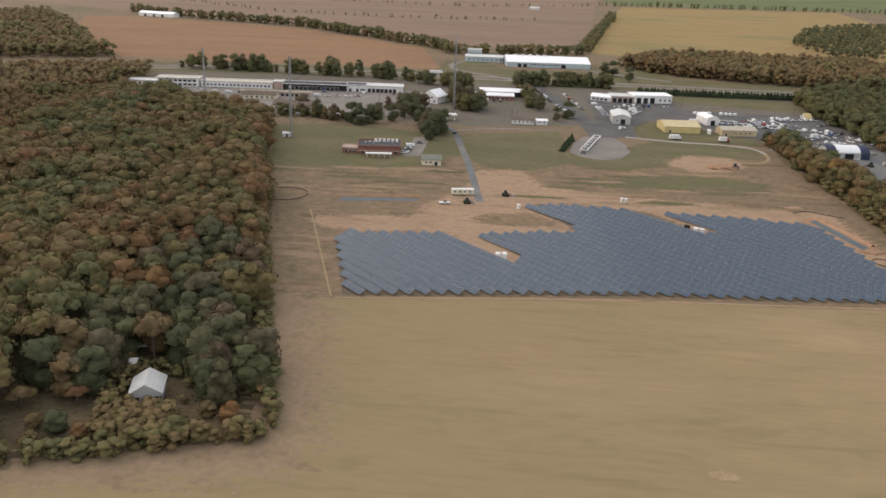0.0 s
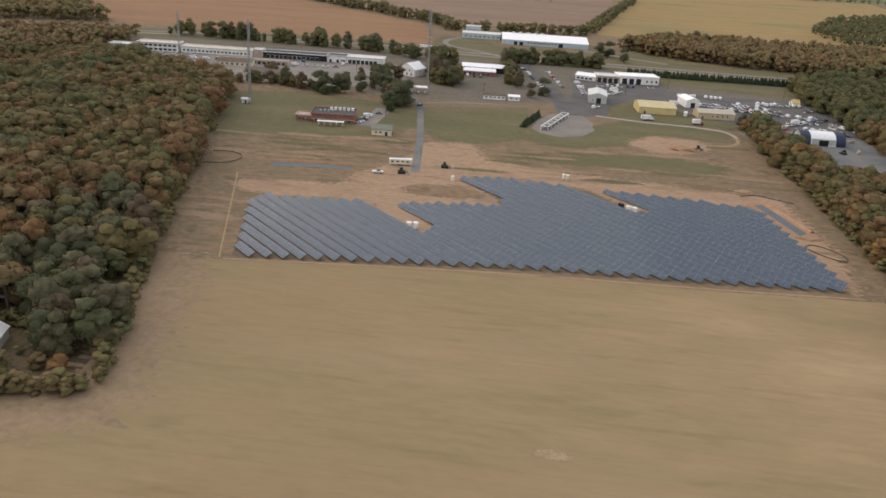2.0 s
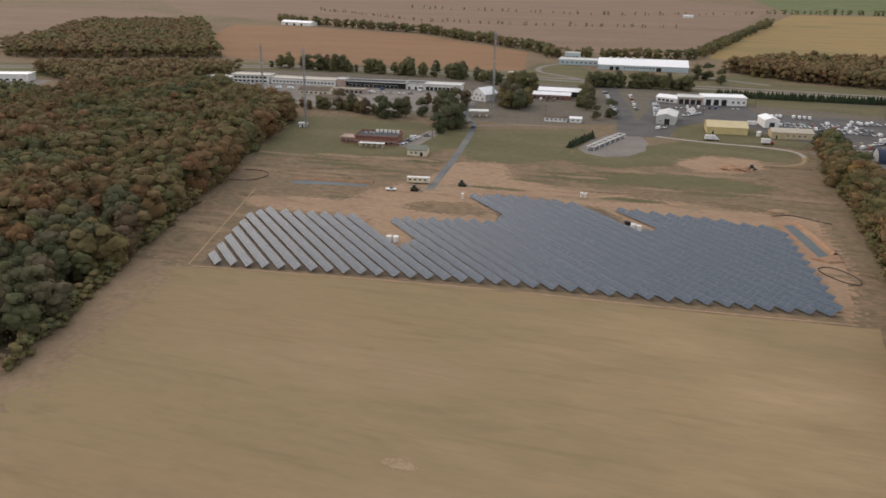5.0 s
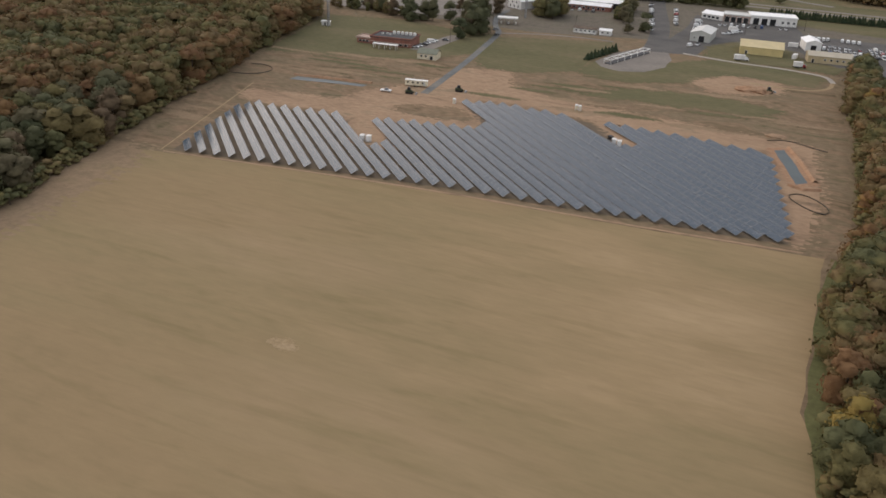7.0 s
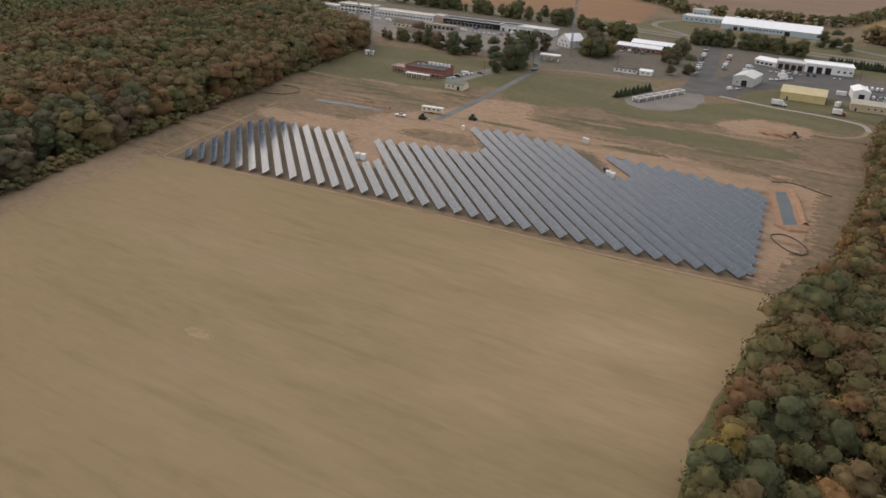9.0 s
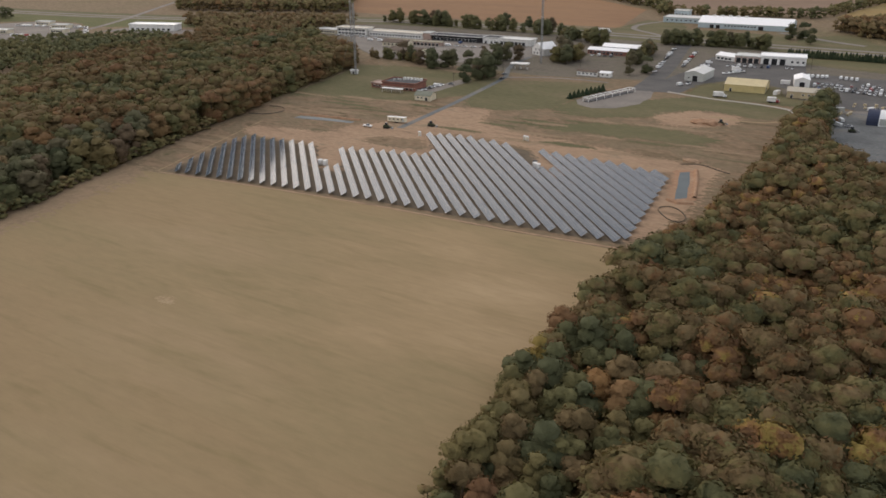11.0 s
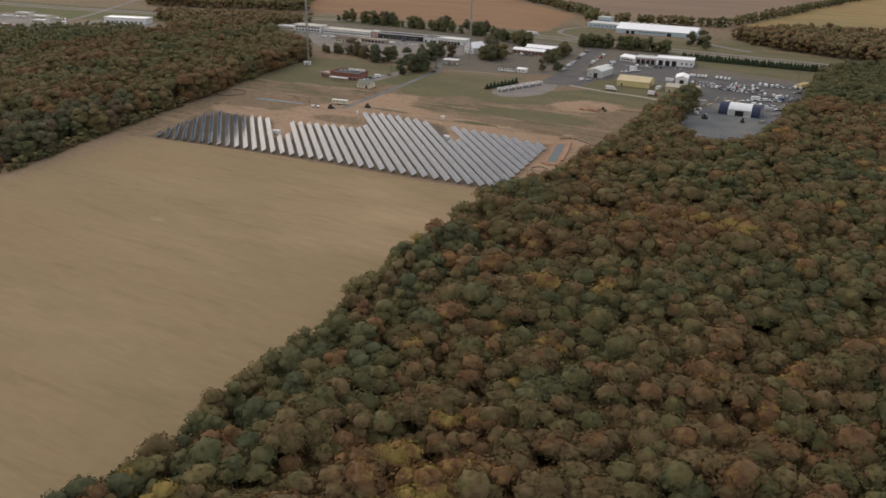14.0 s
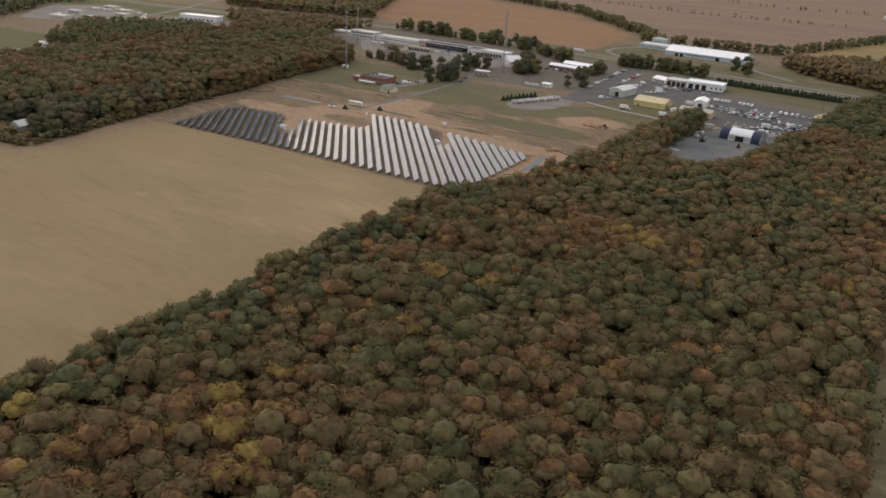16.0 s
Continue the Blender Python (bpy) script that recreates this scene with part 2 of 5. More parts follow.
M = {
    "ground": soil("open_country", [(0.3, (0.17, 0.12, 0.075)), (0.5, (0.2, 0.145, 0.09)), (0.7, (0.15, 0.125, 0.065))], 0.006, 0.2),
    "stubble": soil("crop_stubble", [(0.28, (0.235, 0.172, 0.094)), (0.4, (0.272, 0.194, 0.107)), (0.5, (0.255, 0.19, 0.103)), (0.58, (0.3, 0.215, 0.12)), (0.7, (0.38, 0.275, 0.162))],
                    0.008, 0.25, (0.5, 1.3, 1), radians(38), 0.06, lump=0.06),
    "orange_soil": soil("harvested_orange_soil", [(0.3, (0.225, 0.128, 0.072)), (0.5, (0.25, 0.145, 0.08)), (0.7, (0.275, 0.158, 0.083))], 0.012, 0.15, (0.4, 1.5, 1), radians(-10), 0.1),
    "grey_soil": soil("harvested_brown_soil", [(0.25, (0.185, 0.125, 0.09)), (0.5, (0.22, 0.15, 0.105)), (0.75, (0.25, 0.175, 0.115))], 0.01, 0.1, (0.35, 1.6, 1), radians(-14), 0.12),
    "yellow_crop": soil("ripe_yellow_crop", [(0.32, (0.24, 0.165, 0.072)), (0.5, (0.29, 0.2, 0.085)), (0.66, (0.2, 0.165, 0.075))], 0.008, 0.06, (0.5, 1.5, 1), radians(-6), 0.12),
    "green_crop": soil("green_winter_crop", [(0.3, (0.1, 0.125, 0.05)), (0.7, (0.15, 0.16, 0.075))], 0.01, 0.12),
    "scrub": soil("rough_dry_grass", [(0.28, (0.095, 0.082, 0.044)), (0.4, (0.165, 0.118, 0.07)), (0.48, (0.235, 0.158, 0.1)), (0.54, (0.162, 0.124, 0.074)), (0.6, (0.205, 0.147, 0.093)), (0.72, (0.115, 0.1, 0.052))],
                  0.06, 0.5, (0.5, 1.15, 1), radians(-5), 0.24, lump=0.2, swirl=1.3),
    "dirt": soil("bare_orange_dirt", [(0.3, (0.2, 0.138, 0.09)), (0.42, (0.3, 0.2, 0.128)), (0.55, (0.34, 0.228, 0.146)), (0.72, (0.235, 0.176, 0.114))], 0.06, 0.5, (0.6, 1.2, 1), 0.0, 0.2, swirl=0.9),
    "red_dirt": soil("raw_red_dirt", [(0.3, (0.31, 0.17, 0.1)), (0.7, (0.36, 0.235, 0.15))], 0.12, 0.6, (1, 1, 1), 0.0, 0.22),
    "town": soil("trodden_town_ground", [(0.3, (0.12, 0.102, 0.078)), (0.5, (0.155, 0.132, 0.102)), (0.7, (0.125, 0.115, 0.078))], 0.06, 0.4, grain=0.22),
    "scuff": soil("pale_scuffed_stubble", [(0.35, (0.28, 0.2, 0.112)), (0.6, (0.34, 0.25, 0.15))], 0.3, 1.2, grain=0.1),
    "margin": soil("dry_field_margin", [(0.3, (0.2, 0.142, 0.088)), (0.5, (0.27, 0.19, 0.12)), (0.7, (0.23, 0.168, 0.1))], 0.08, 0.5, grain=0.14),
    "row_soil": soil("shade_dark_soil", [(0.3, (0.11, 0.088, 0.064)), (0.7, (0.17, 0.13, 0.088))], 0.1, 0.6, grain=0.2),
    "lawn": soil("dull_mown_lawn", [(0.25, (0.104, 0.1, 0.05)), (0.5, (0.13, 0.116, 0.06)), (0.75, (0.17, 0.136, 0.078))], 0.03, 0.35, (0.6, 1.2, 1), 0.0, 0.16),
    "meadow": soil("green_verge_grass", [(0.25, (0.1, 0.108, 0.045)), (0.75, (0.14, 0.13, 0.058))], 0.05, 0.4, grain=0.2),
    "floor": soil("leaf_litter", [(0.3, (0.09, 0.07, 0.042)), (0.7, (0.135, 0.1, 0.056))], 0.08, 0.7),
    "asphalt": soil("worn_asphalt", [(0.3, (0.085, 0.082, 0.078)), (0.7, (0.135, 0.125, 0.115))], 0.05, 0.7, grain=0.14, rough=0.85, lump=0.02),
    "lot": soil("pale_old_paving", [(0.3, (0.17, 0.152, 0.132)), (0.7, (0.25, 0.22, 0.19))], 0.04, 0.5, grain=0.14, rough=0.85, lump=0.02),
    "gravel": soil("blue_grey_gravel", [(0.3, (0.11, 0.113, 0.11)), (0.5, (0.155, 0.16, 0.155)), (0.68, (0.2, 0.185, 0.16))], 0.05, 0.6, grain=0.2),
    "concrete": soil("pale_concrete", [(0.3, (0.33, 0.3, 0.26)), (0.7, (0.42, 0.38, 0.33))], 0.08, 0.8, grain=0.1, lump=0.02),
    "white": paint("white_paint", (0.78, 0.76, 0.72), 0.5),
    "white_roof": ribbed("white_roof_sheet", (0.9, 0.89, 0.87), 0.32, 1.0, dirt=0.06),
    "cream": paint("cream_siding", (0.7, 0.62, 0.46), 0.6),
    "yellow_wall": ribbed("yellow_wall_sheet", (0.64, 0.51, 0.24), 0.5, 0.8),
    "yellow_roof": ribbed("yellow_roof_sheet", (0.58, 0.47, 0.25), 0.45, 1.0),
    "tan_wall": ribbed("tan_wall_sheet", (0.55, 0.44, 0.27), 0.5, 0.8),
    "tan_roof": ribbed("tan_roof_sheet", (0.46, 0.4, 0.3), 0.45, 1.0),
    "grey_wall": ribbed("pale_grey_wall_sheet", (0.5, 0.5, 0.46), 0.5, 0.8),
    "grey_roof": ribbed("pale_grey_roof_sheet", (0.62, 0.61, 0.57), 0.45, 1.0),
    "blue_wall": ribbed("teal_blue_wall_sheet", (0.45, 0.53, 0.55), 0.5, 0.9),
    "alloy": paint("panel_alloy_rim", (0.3, 0.31, 0.32), 0.4, 0.2, dirt=0.1),
    "navy": paint("navy_fabric", (0.03, 0.04, 0.075), 0.6),
    "fabric": paint("white_fabric", (0.82, 0.82, 0.8), 0.55, dirt=0.06),
    "brick": paint("red_brickwork", (0.3, 0.13, 0.095), 0.85, dirt=0.25, scale=0.6),
    "pink_wall": paint("faded_pink_render", (0.46, 0.33, 0.27), 0.75),
    "dark_roof": paint("dark_felt_roof", (0.075, 0.075, 0.078), 0.85, dirt=0.3),
    "brown_roof": paint("brown_shingle_roof", (0.16, 0.12, 0.09), 0.85, dirt=0.3),
    "green_roof": paint("grey_green_roof", (0.2, 0.21, 0.16), 0.8),
    "dark": paint("dark_opening", (0.018, 0.018, 0.02), 0.5),
    "window": paint("dark_window_glass", (0.03, 0.035, 0.04), 0.1, spec=0.5),
    "steel": paint("galvanised_steel", (0.32, 0.32, 0.32), 0.45, 0.6),
    "rubber": paint("tyre_rubber", (0.02, 0.02, 0.02), 0.9),
    "machine": paint("dark_green_machine_paint", (0.05, 0.06, 0.03), 0.55),
    "orange_paint": paint("orange_paint", (0.5, 0.16, 0.06), 0.5),
    "pond": paint("murky_pond_water", (0.1, 0.122, 0.126), 0.4, spec=0.06, scale=0.1),
    "silt": paint("dark_silt_cloth", (0.09, 0.078, 0.062), 0.8),
    "bark": paint("grey_brown_bark", (0.11, 0.085, 0.065), 0.9, dirt=0.35, scale=1.5),
    "leaf_stuff": foliage("autumn_canopy_leaves", AUTUMN, False),
    "leaf_stuff_thin": foliage("autumn_canopy_sprays", AUTUMN, False, True),
    "leaf_tree_thin": foliage("autumn_tree_sprays", EDGE_HUES, True, True),
    "leaf_green_thin": foliage("town_tree_sprays", GREENS, True, True),
    "leaf_tree": foliage("autumn_tree_leaves", EDGE_HUES, True),
    "leaf_green": foliage("town_tree_leaves", GREENS, True),
    "evergreen": foliage("conifer_leaves", [(0.0, (0.02, 0.032, 0.016)), (1.0, (0.04, 0.05, 0.024))], True),
    "solar": solar_glass(),
}


def paled(mat, spots, color):
    """Pale areas in the stubble, streaky and soft at the rim, and darker drill lines along it."""
    nt = mat.node_tree
    b = nt.nodes["Principled BSDF"]
    base = b.inputs["Base Color"].links[0].from_socket
    streaks = ramp_of(nt, [(0.36, (0.0,) * 3), (0.64, (1.0,) * 3)])
    nt.links.new(noise_of(nt, 0.05, 5, (0.5, 1.6, 1), radians(-28), 0.6), streaks.inputs[0])
    for x, y, rx, ry in spots:
        pos = nt.nodes.new("ShaderNodeNewGeometry").outputs["Position"]
        sub = nt.nodes.new("ShaderNodeVectorMath")
        sub.operation, sub.inputs[1].default_value = "SUBTRACT", (x, y, 0)
        mul = nt.nodes.new("ShaderNodeVectorMath")
        mul.operation, mul.inputs[1].default_value = "MULTIPLY", (1 / rx, 1 / ry, 0)
        size = nt.nodes.new("ShaderNodeVectorMath")
        size.operation = "LENGTH"
        nt.links.new(pos, sub.inputs[0])
        nt.links.new(sub.outputs[0], mul.inputs[0])
        nt.links.new(mul.outputs[0], size.inputs[0])
        fade = ramp_of(nt, [(0.0, (0.6,) * 3), (1.0, (0.0,) * 3)], "EASE")
        nt.links.new(size.outputs["Value"], fade.inputs[0])
        fac = mix_of(nt, fade.outputs[0], streaks.outputs[0], 1.0, "MULTIPLY")
        gray = nt.nodes.new("ShaderNodeRGBToBW")
        nt.links.new(fac, gray.inputs[0])
        base = mix_of(nt, base, color, gray.outputs[0])
    for scale, stretch, stops in ((0.5, (0.05, 1.0, 1), [(0.34, (0.955, 0.96, 0.955)), (0.5, (1.0,) * 3), (0.68, (1.02,) * 3)]), (0.13, (0.16, 1.0, 1), [(0.33, (0.9, 0.91, 0.885)), (0.45, (1.0,) * 3)])):
        drill = ramp_of(nt, stops)
        nt.links.new(noise_of(nt, scale, 4, stretch, 0, 0.6, swirl=0.4), drill.inputs[0])
        base = mix_of(nt, base, drill.outputs[0], 1.0, "MULTIPLY")
    nt.links.new(base, b.inputs["Base Color"])


paled(M["stubble"], [(78, 192, 60, 34), (108, 132, 50, 40), (20, 255, 70, 30)], (0.345, 0.245, 0.148))


# ---- mesh helpers ----
def part(name, bm, material, parent=None, label=""):
    """Links a bmesh (or shares a finished mesh) as one mesh object, under a thing or a part."""
    if isinstance(bm, bpy.types.Mesh):
        me = bm
    else:
        me = bpy.data.meshes.new(name)
        bm.to_mesh(me)
        bm.free()
        me.materials.append(material)
    ob = new(name, me)
    ob.parent = parent
    if label:
        ob["label"] = label
    return ob


def box_in(bm, x, y, z, sx, sy, sz, rz=0.0, taper=1.0):
    """A box on its base centre; its top may be narrower."""
    r = Matrix.Translation((x, y, z)) @ Matrix.Rotation(rz, 4, "Z")
    low = [bm.verts.new(r @ Vector((a * sx / 2, b * sy / 2, 0))) for a, b in ((-1, -1), (1, -1), (1, 1), (-1, 1))]
    top = [bm.verts.new(r @ Vector((a * sx / 2 * taper, b * sy / 2 * taper, sz))) for a, b in ((-1, -1), (1, -1), (1, 1), (-1, 1))]
    bm.faces.new(low[::-1])
    bm.faces.new(top)
    for i in range(4):
        bm.faces.new((low[i], low[(i + 1) % 4], top[(i + 1) % 4], top[i]))
    return low + top


def boxed(x, y, z, sx, sy, sz, rz=0.0, taper=1.0, bevel=0.0):
    bm = bmesh.new()
    box_in(bm, x, y, z, sx, sy, sz, rz, taper)
    if bevel:
        bmesh.ops.bevel(bm, geom=bm.edges[:], offset=bevel, segments=2, affect="EDGES")
    return bm


def rod(bm, a, b, r0, r1, sides=6):
    """A tapered rod from a to b."""
    a, b = Vector(a), Vector(b)
    q = (b - a).to_track_quat("Z", "Y").to_matrix()
    rings = []
    for p, r in ((a, r0), (b, r1)):
        rings.append([bm.verts.new(p + q @ Vector((r * math.cos(k * math.tau / sides), r * math.sin(k * math.tau / sides), 0))) for k in range(sides)])
    for k in range(sides):
        bm.faces.new((rings[0][k], rings[0][(k + 1) % sides], rings[1][(k + 1) % sides], rings[1][k]))
    bm.faces.new(rings[0][::-1])
    bm.faces.new(rings[1])


def rods(pairs, sides=5):
    bm = bmesh.new()
    for a, b, r in pairs:
        rod(bm, a, b, r, r, sides)
    return bm


def thing(name, x, y, rz=0.0, z=0.0, label="", category="", group=""):
    e = new(name)
    e.empty_display_size = 0.5
    e.matrix_basis = pose(x, y, z, 0, 0, rz)
    return tagged(e, label, category, group)


CRUMBS = random.Random(12)


def patch(name, pts, z, material, ragged=0.0, step=8.0, label="", category="", kind="structure", soft=0.0):
    """A flat piece of land from a few corners, with an uneven margin; soft: width of the rim over which it breaks up into crumbs."""
    ring = []
    for (x0, y0), (x1, y1) in zip(pts, pts[1:] + pts[:1]):
        d = math.hypot(x1 - x0, y1 - y0)
        n = max(1, int(d / step)) if ragged else 1
        for k in range(n):
            x, y = x0 + (x1 - x0) * k / n, y0 + (y1 - y0) * k / n
            if ragged:
                v = noise.noise_vector((x * 0.11, y * 0.11, 3.1)) + 0.6 * noise.noise_vector((x * 0.4, y * 0.4, 7.7))
                x, y = x + v.x * ragged, y + v.y * ragged
            ring.append((x, y))
    pts2, _, tris, *_ = geometry.delaunay_2d_cdt([Vector(p) for p in ring], [], [list(range(len(ring)))], 1, 1e-4)
    bm = bmesh.new()
    vs = [bm.verts.new((p.x, p.y, z)) for p in pts2]
    for t in tris:
        bm.faces.new([vs[k] for k in t])
    if soft:
        turn = 1 if sum(a[0] * b[1] - b[0] * a[1] for a, b in zip(ring, ring[1:] + ring[:1])) > 0 else -1
        for (x0, y0), (x1, y1) in zip(ring, ring[1:] + ring[:1]):
            d = math.hypot(x1 - x0, y1 - y0)
            out = Vector((y1 - y0, x0 - x1)).normalized() * turn * soft
            for k in range(int(d * 7 / soft) + 1):
                u, far = CRUMBS.uniform(0, 1), CRUMBS.uniform(0, 1) ** 1.7
                cx, cy = x0 + (x1 - x0) * u + out.x * far, y0 + (y1 - y0) * u + out.y * far
                r = soft * CRUMBS.uniform(0.1, 0.3) * (1.15 - 0.8 * far)
                lift = z - CRUMBS.uniform(0.0005, 0.007)
                bm.faces.new([bm.verts.new((cx + 1.7 * r * q * math.cos(a * 1.047), cy + 0.75 * r * q * math.sin(a * 1.047), lift)) for a, q in enumerate([CRUMBS.uniform(0.55, 1.2) for _ in range(6)])])
    for f in bm.faces:
        f.normal_update()
        if f.normal.z < 0:
            f.normal_flip()
    ob = part(name, bm, material)
    return tagged(ob, label, category, "", kind)


def strip(name, pts, width, z, material, label="", category="road", kind="structure"):
    """A road along a line of points."""
    bm = bmesh.new()
    fine = []
    for (x0, y0), (x1, y1) in zip(pts, pts[1:]):
        for k in range(6):
            fine.append((x0 + (x1 - x0) * k / 6, y0 + (y1 - y0) * k / 6))
    fine.append(pts[-1])
    for _ in range(6):
        fine = [fine[0]] + [((a[0] + 2 * b[0] + c[0]) / 4, (a[1] + 2 * b[1] + c[1]) / 4) for a, b, c in zip(fine, fine[1:], fine[2:])] + [fine[-1]]
    last = None
    for i, (x, y) in enumerate(fine):
        a, b = fine[max(i - 1, 0)], fine[min(i + 1, len(fine) - 1)]
        d = Vector((b[0] - a[0], b[1] - a[1])).normalized()
        w = width / 2
        pair = (bm.verts.new((x - d.y * w, y + d.x * w, z)), bm.verts.new((x + d.y * w, y - d.x * w, z)))
        if last:
            bm.faces.new((last[1], pair[1], pair[0], last[0]))
        last = pair
    return tagged(part(name, bm, material), label, category, "", kind)


def inside(x, y, poly):
    hit = False
    for (x0, y0), (x1, y1) in zip(poly, poly[1:] + poly[:1]):
        if (y0 > y) != (y1 > y) and x < (x1 - x0) * (y - y0) / (y1 - y0) + x0:
            hit = not hit
    return hit


# ---- land ----
bm = bmesh.new()
bmesh.ops.create_grid(bm, x_segments=24, y_segments=24, size=4600)
tagged(part("ground", bm, M["ground"]), "brown and tan autumn farmland reaching the horizon", "ground", kind="structure")
FIELD = [(-420, -260), (200, -260), (196, 100), (176, 200), (164, 240), (168, 326), (110, 321), (50, 318), (-2, 312), (-64, 303), (-74, 300), (-66, 250), (-58, 212), (-116, 194), (-420, 170)]
patch("field", FIELD, 0.04, M["stubble"], 0.8, 9, "harvested tan crop field with faint drill lines", "field")
patch("field_scuff", [(50, 212), (54, 210.5), (57, 212), (54, 215), (51.5, 214)], 0.07, M["scuff"], 0.9, 0.6, "small pale scuffed patch in the stubble", "bare patch", soft=1.2)
patch("ground_scrub", [(-74, 300), (-64, 303), (-2, 312), (50, 318), (110, 321), (168, 326), (176, 350), (176, 480), (168, 600), (60, 640), (-30, 610), (-110, 600), (-172, 612), (-124, 445), (-96, 352)],
      0.05, M["scrub"], 1.5, 7, "rough dry grass and trampled earth beside the solar rows", "ground")
for outline in ([(-86, 394), (-79, 381), (-64, 379), (-40, 381), (-27, 381), (-12, 381), (10, 389), (30, 393), (26, 404), (10, 424), (14, 436), (40, 438), (72, 432), (84, 429), (140, 424), (148, 428), (144, 444), (100, 450),
                 (60, 454), (34, 462), (16, 474), (8, 498), (-14, 492), (-19, 452), (-36, 424), (-40, 400), (-66, 398)],
                [(-27, 381), (-12, 362), (-4, 349), (10, 349), (3, 362), (-12, 381)], [(72, 432), (90, 405), (99, 392), (104, 396), (84, 430)]):
    patch("ground_dirt", outline, 0.09, M["dirt"], 2.6, 2.5, "bare orange construction dirt between the solar blocks", "ground", soft=4.5)
patch("ground_scrub", [(-10, 398), (14, 398), (24, 402), (12, 416), (0, 412), (-12, 408)], 0.12, M["scrub"], 2.0, 4, "left-over dry grass among bare dirt", "ground", soft=4)
patch("ground_dirt", [(144, 434), (147, 420), (158, 332), (162, 333), (166, 380), (162, 440), (150, 446)], 0.08, M["dirt"], 1.2, 4, "bare dirt margin beside the last solar rows", "ground", soft=4.5)
patch("ground_dirt", [(101, 532), (108, 548), (120, 560), (141, 556), (145, 536), (132, 520), (112, 517)], 0.09, M["dirt"], 2.5, 4, "pale scraped earth round a small dirt heap", "ground", soft=4.5)
patch("lawn", [(-30, 585), (38, 612), (40, 560), (38, 520), (14, 500), (-8, 502), (-20, 520)], 0.08, M["lawn"], 1.5, 6, "dull green mown lawn beside the access road", "lawn", soft=4.5)
patch("lawn", [(42, 548), (80, 572), (112, 606), (164, 586), (160, 556), (144, 558), (120, 562), (106, 550), (98, 530), (70, 512), (40, 520)], 0.08, M["lawn"], 1.5, 6, "dull green grass slope below the vehicle yard", "lawn", soft=4.5)
patch("lawn", [(-158, 588), (-108, 600), (-60, 590), (-36, 590), (-24, 530), (-46, 500), (-60, 488), (-128, 470), (-140, 520)], 0.08, M["lawn"], 1.5, 6, "dull green lawn round the brick building", "lawn", soft=4.5)
patch("lawn", [(56, 472), (100, 478), (142, 484), (150, 496), (112, 506), (70, 496)], 0.09, M["lawn"], 5.0, 3, "darker green patch in the dry grass", "lawn", soft=4.5)
patch("lawn", [(171, 190), (182, 190), (178, 320), (171, 326), (166.5, 300), (165, 240)], 0.07, M["meadow"], 1.0, 5, "green grass verge along the wood's edge", "verge")
patch("pavement", [(-262, 706), (-300, 722), (-300, 742), (-84, 756), (-56, 742), (-60, 690), (-80, 640), (-124, 630), (-172, 626), (-216, 658)], 0.1, M["lot"], 0.6, 12, "pale worn paving in front of the shops", "paving")
patch("pavement", [(72, 600), (68, 646), (72, 702), (70, 764), (142, 768), (150, 724), (258, 724), (266, 640), (258, 606), (200, 606), (166, 626), (150, 656), (114, 676), (96, 646), (92, 606)], 0.1, M["asphalt"], 0.6, 12, "dark worn asphalt yard full of parked vehicles", "paving")
patch("pavement", [(42, 552), (48, 540), (60, 534), (73, 541), (81, 560), (81, 582), (76, 600), (67, 607), (56, 601), (46, 580)], 0.11, M["lot"], 1.0, 4, "round pale gravel turning circle", "paving")
patch("pavement", [(178, 548), (192, 500), (205, 466), (230, 446), (250, 470), (256, 600), (246, 616), (206, 606), (188, 590)], 0.1, M["gravel"], 1.8, 5, "blue-grey gravel yard beside the wood", "yard")
patch("ground_dirt", [(200, 480), (228, 446), (250, 470), (240, 492), (218, 486), (203, 500)], 0.12, M["scrub"], 2.2, 4, "brown churned earth along the gravel yard", "ground", soft=4.5)
patch("field", [(-560, 1330), (-300, 1265), (-100, 1085), (-64, 905), (-210, 890), (-395, 884), (-470, 960), (-560, 1100), (-640, 1310)], 0.06, M["orange_soil"], 2.0, 30, "harvested orange-brown field behind the highway", "field")
patch("field", [(-900, 1560), (-560, 1385), (-300, 1312), (-96, 1130), (90, 1120), (150, 1500), (260, 2400), (-400, 3600), (-1800, 2600)], 0.06, M["grey_soil"], 3.0, 60, "bare brown harvested field beyond the tree row", "field")
patch("field", [(112, 1105), (220, 1085), (330, 1092), (470, 1100), (760, 1640), (860, 2300), (290, 2150), (170, 1500)], 0.08, M["yellow_crop"], 3.0, 40, "ripe yellow crop field", "field")
patch("field", [(290, 2200), (860, 2350), (1500, 2500), (1600, 3600), (200, 3800)], 0.1, M["green_crop"], 3.0, 90, "far pale green field", "field")
patch("field", [(-1700, 1500), (-1000, 1580), (-650, 1260), (-780, 1040), (-1050, 930), (-1700, 1000)], 0.06, M["grey_soil"], 3.0, 60, "far pale brown field", "field")
patch("lawn", [(-66, 905), (-60, 980), (-20, 975), (0, 925), (90, 925), (110, 880), (30, 850), (-70, 872)], 0.07, M["lawn"], 2.0, 15, "grass in front of the white warehouse", "lawn", soft=4.5)
patch("lawn", [(125, 770), (250, 740), (262, 790), (120, 812)], 0.07, M["lawn"], 1.0, 12, "grass between the vehicle yard and the hedge", "lawn", soft=4.5)
patch("lawn", [(110, 925), (120, 840), (240, 815), (300, 900), (180, 900), (150, 960)], 0.07, M["lawn"], 2.0, 15, "grass beside the highway", "lawn", soft=4.5)
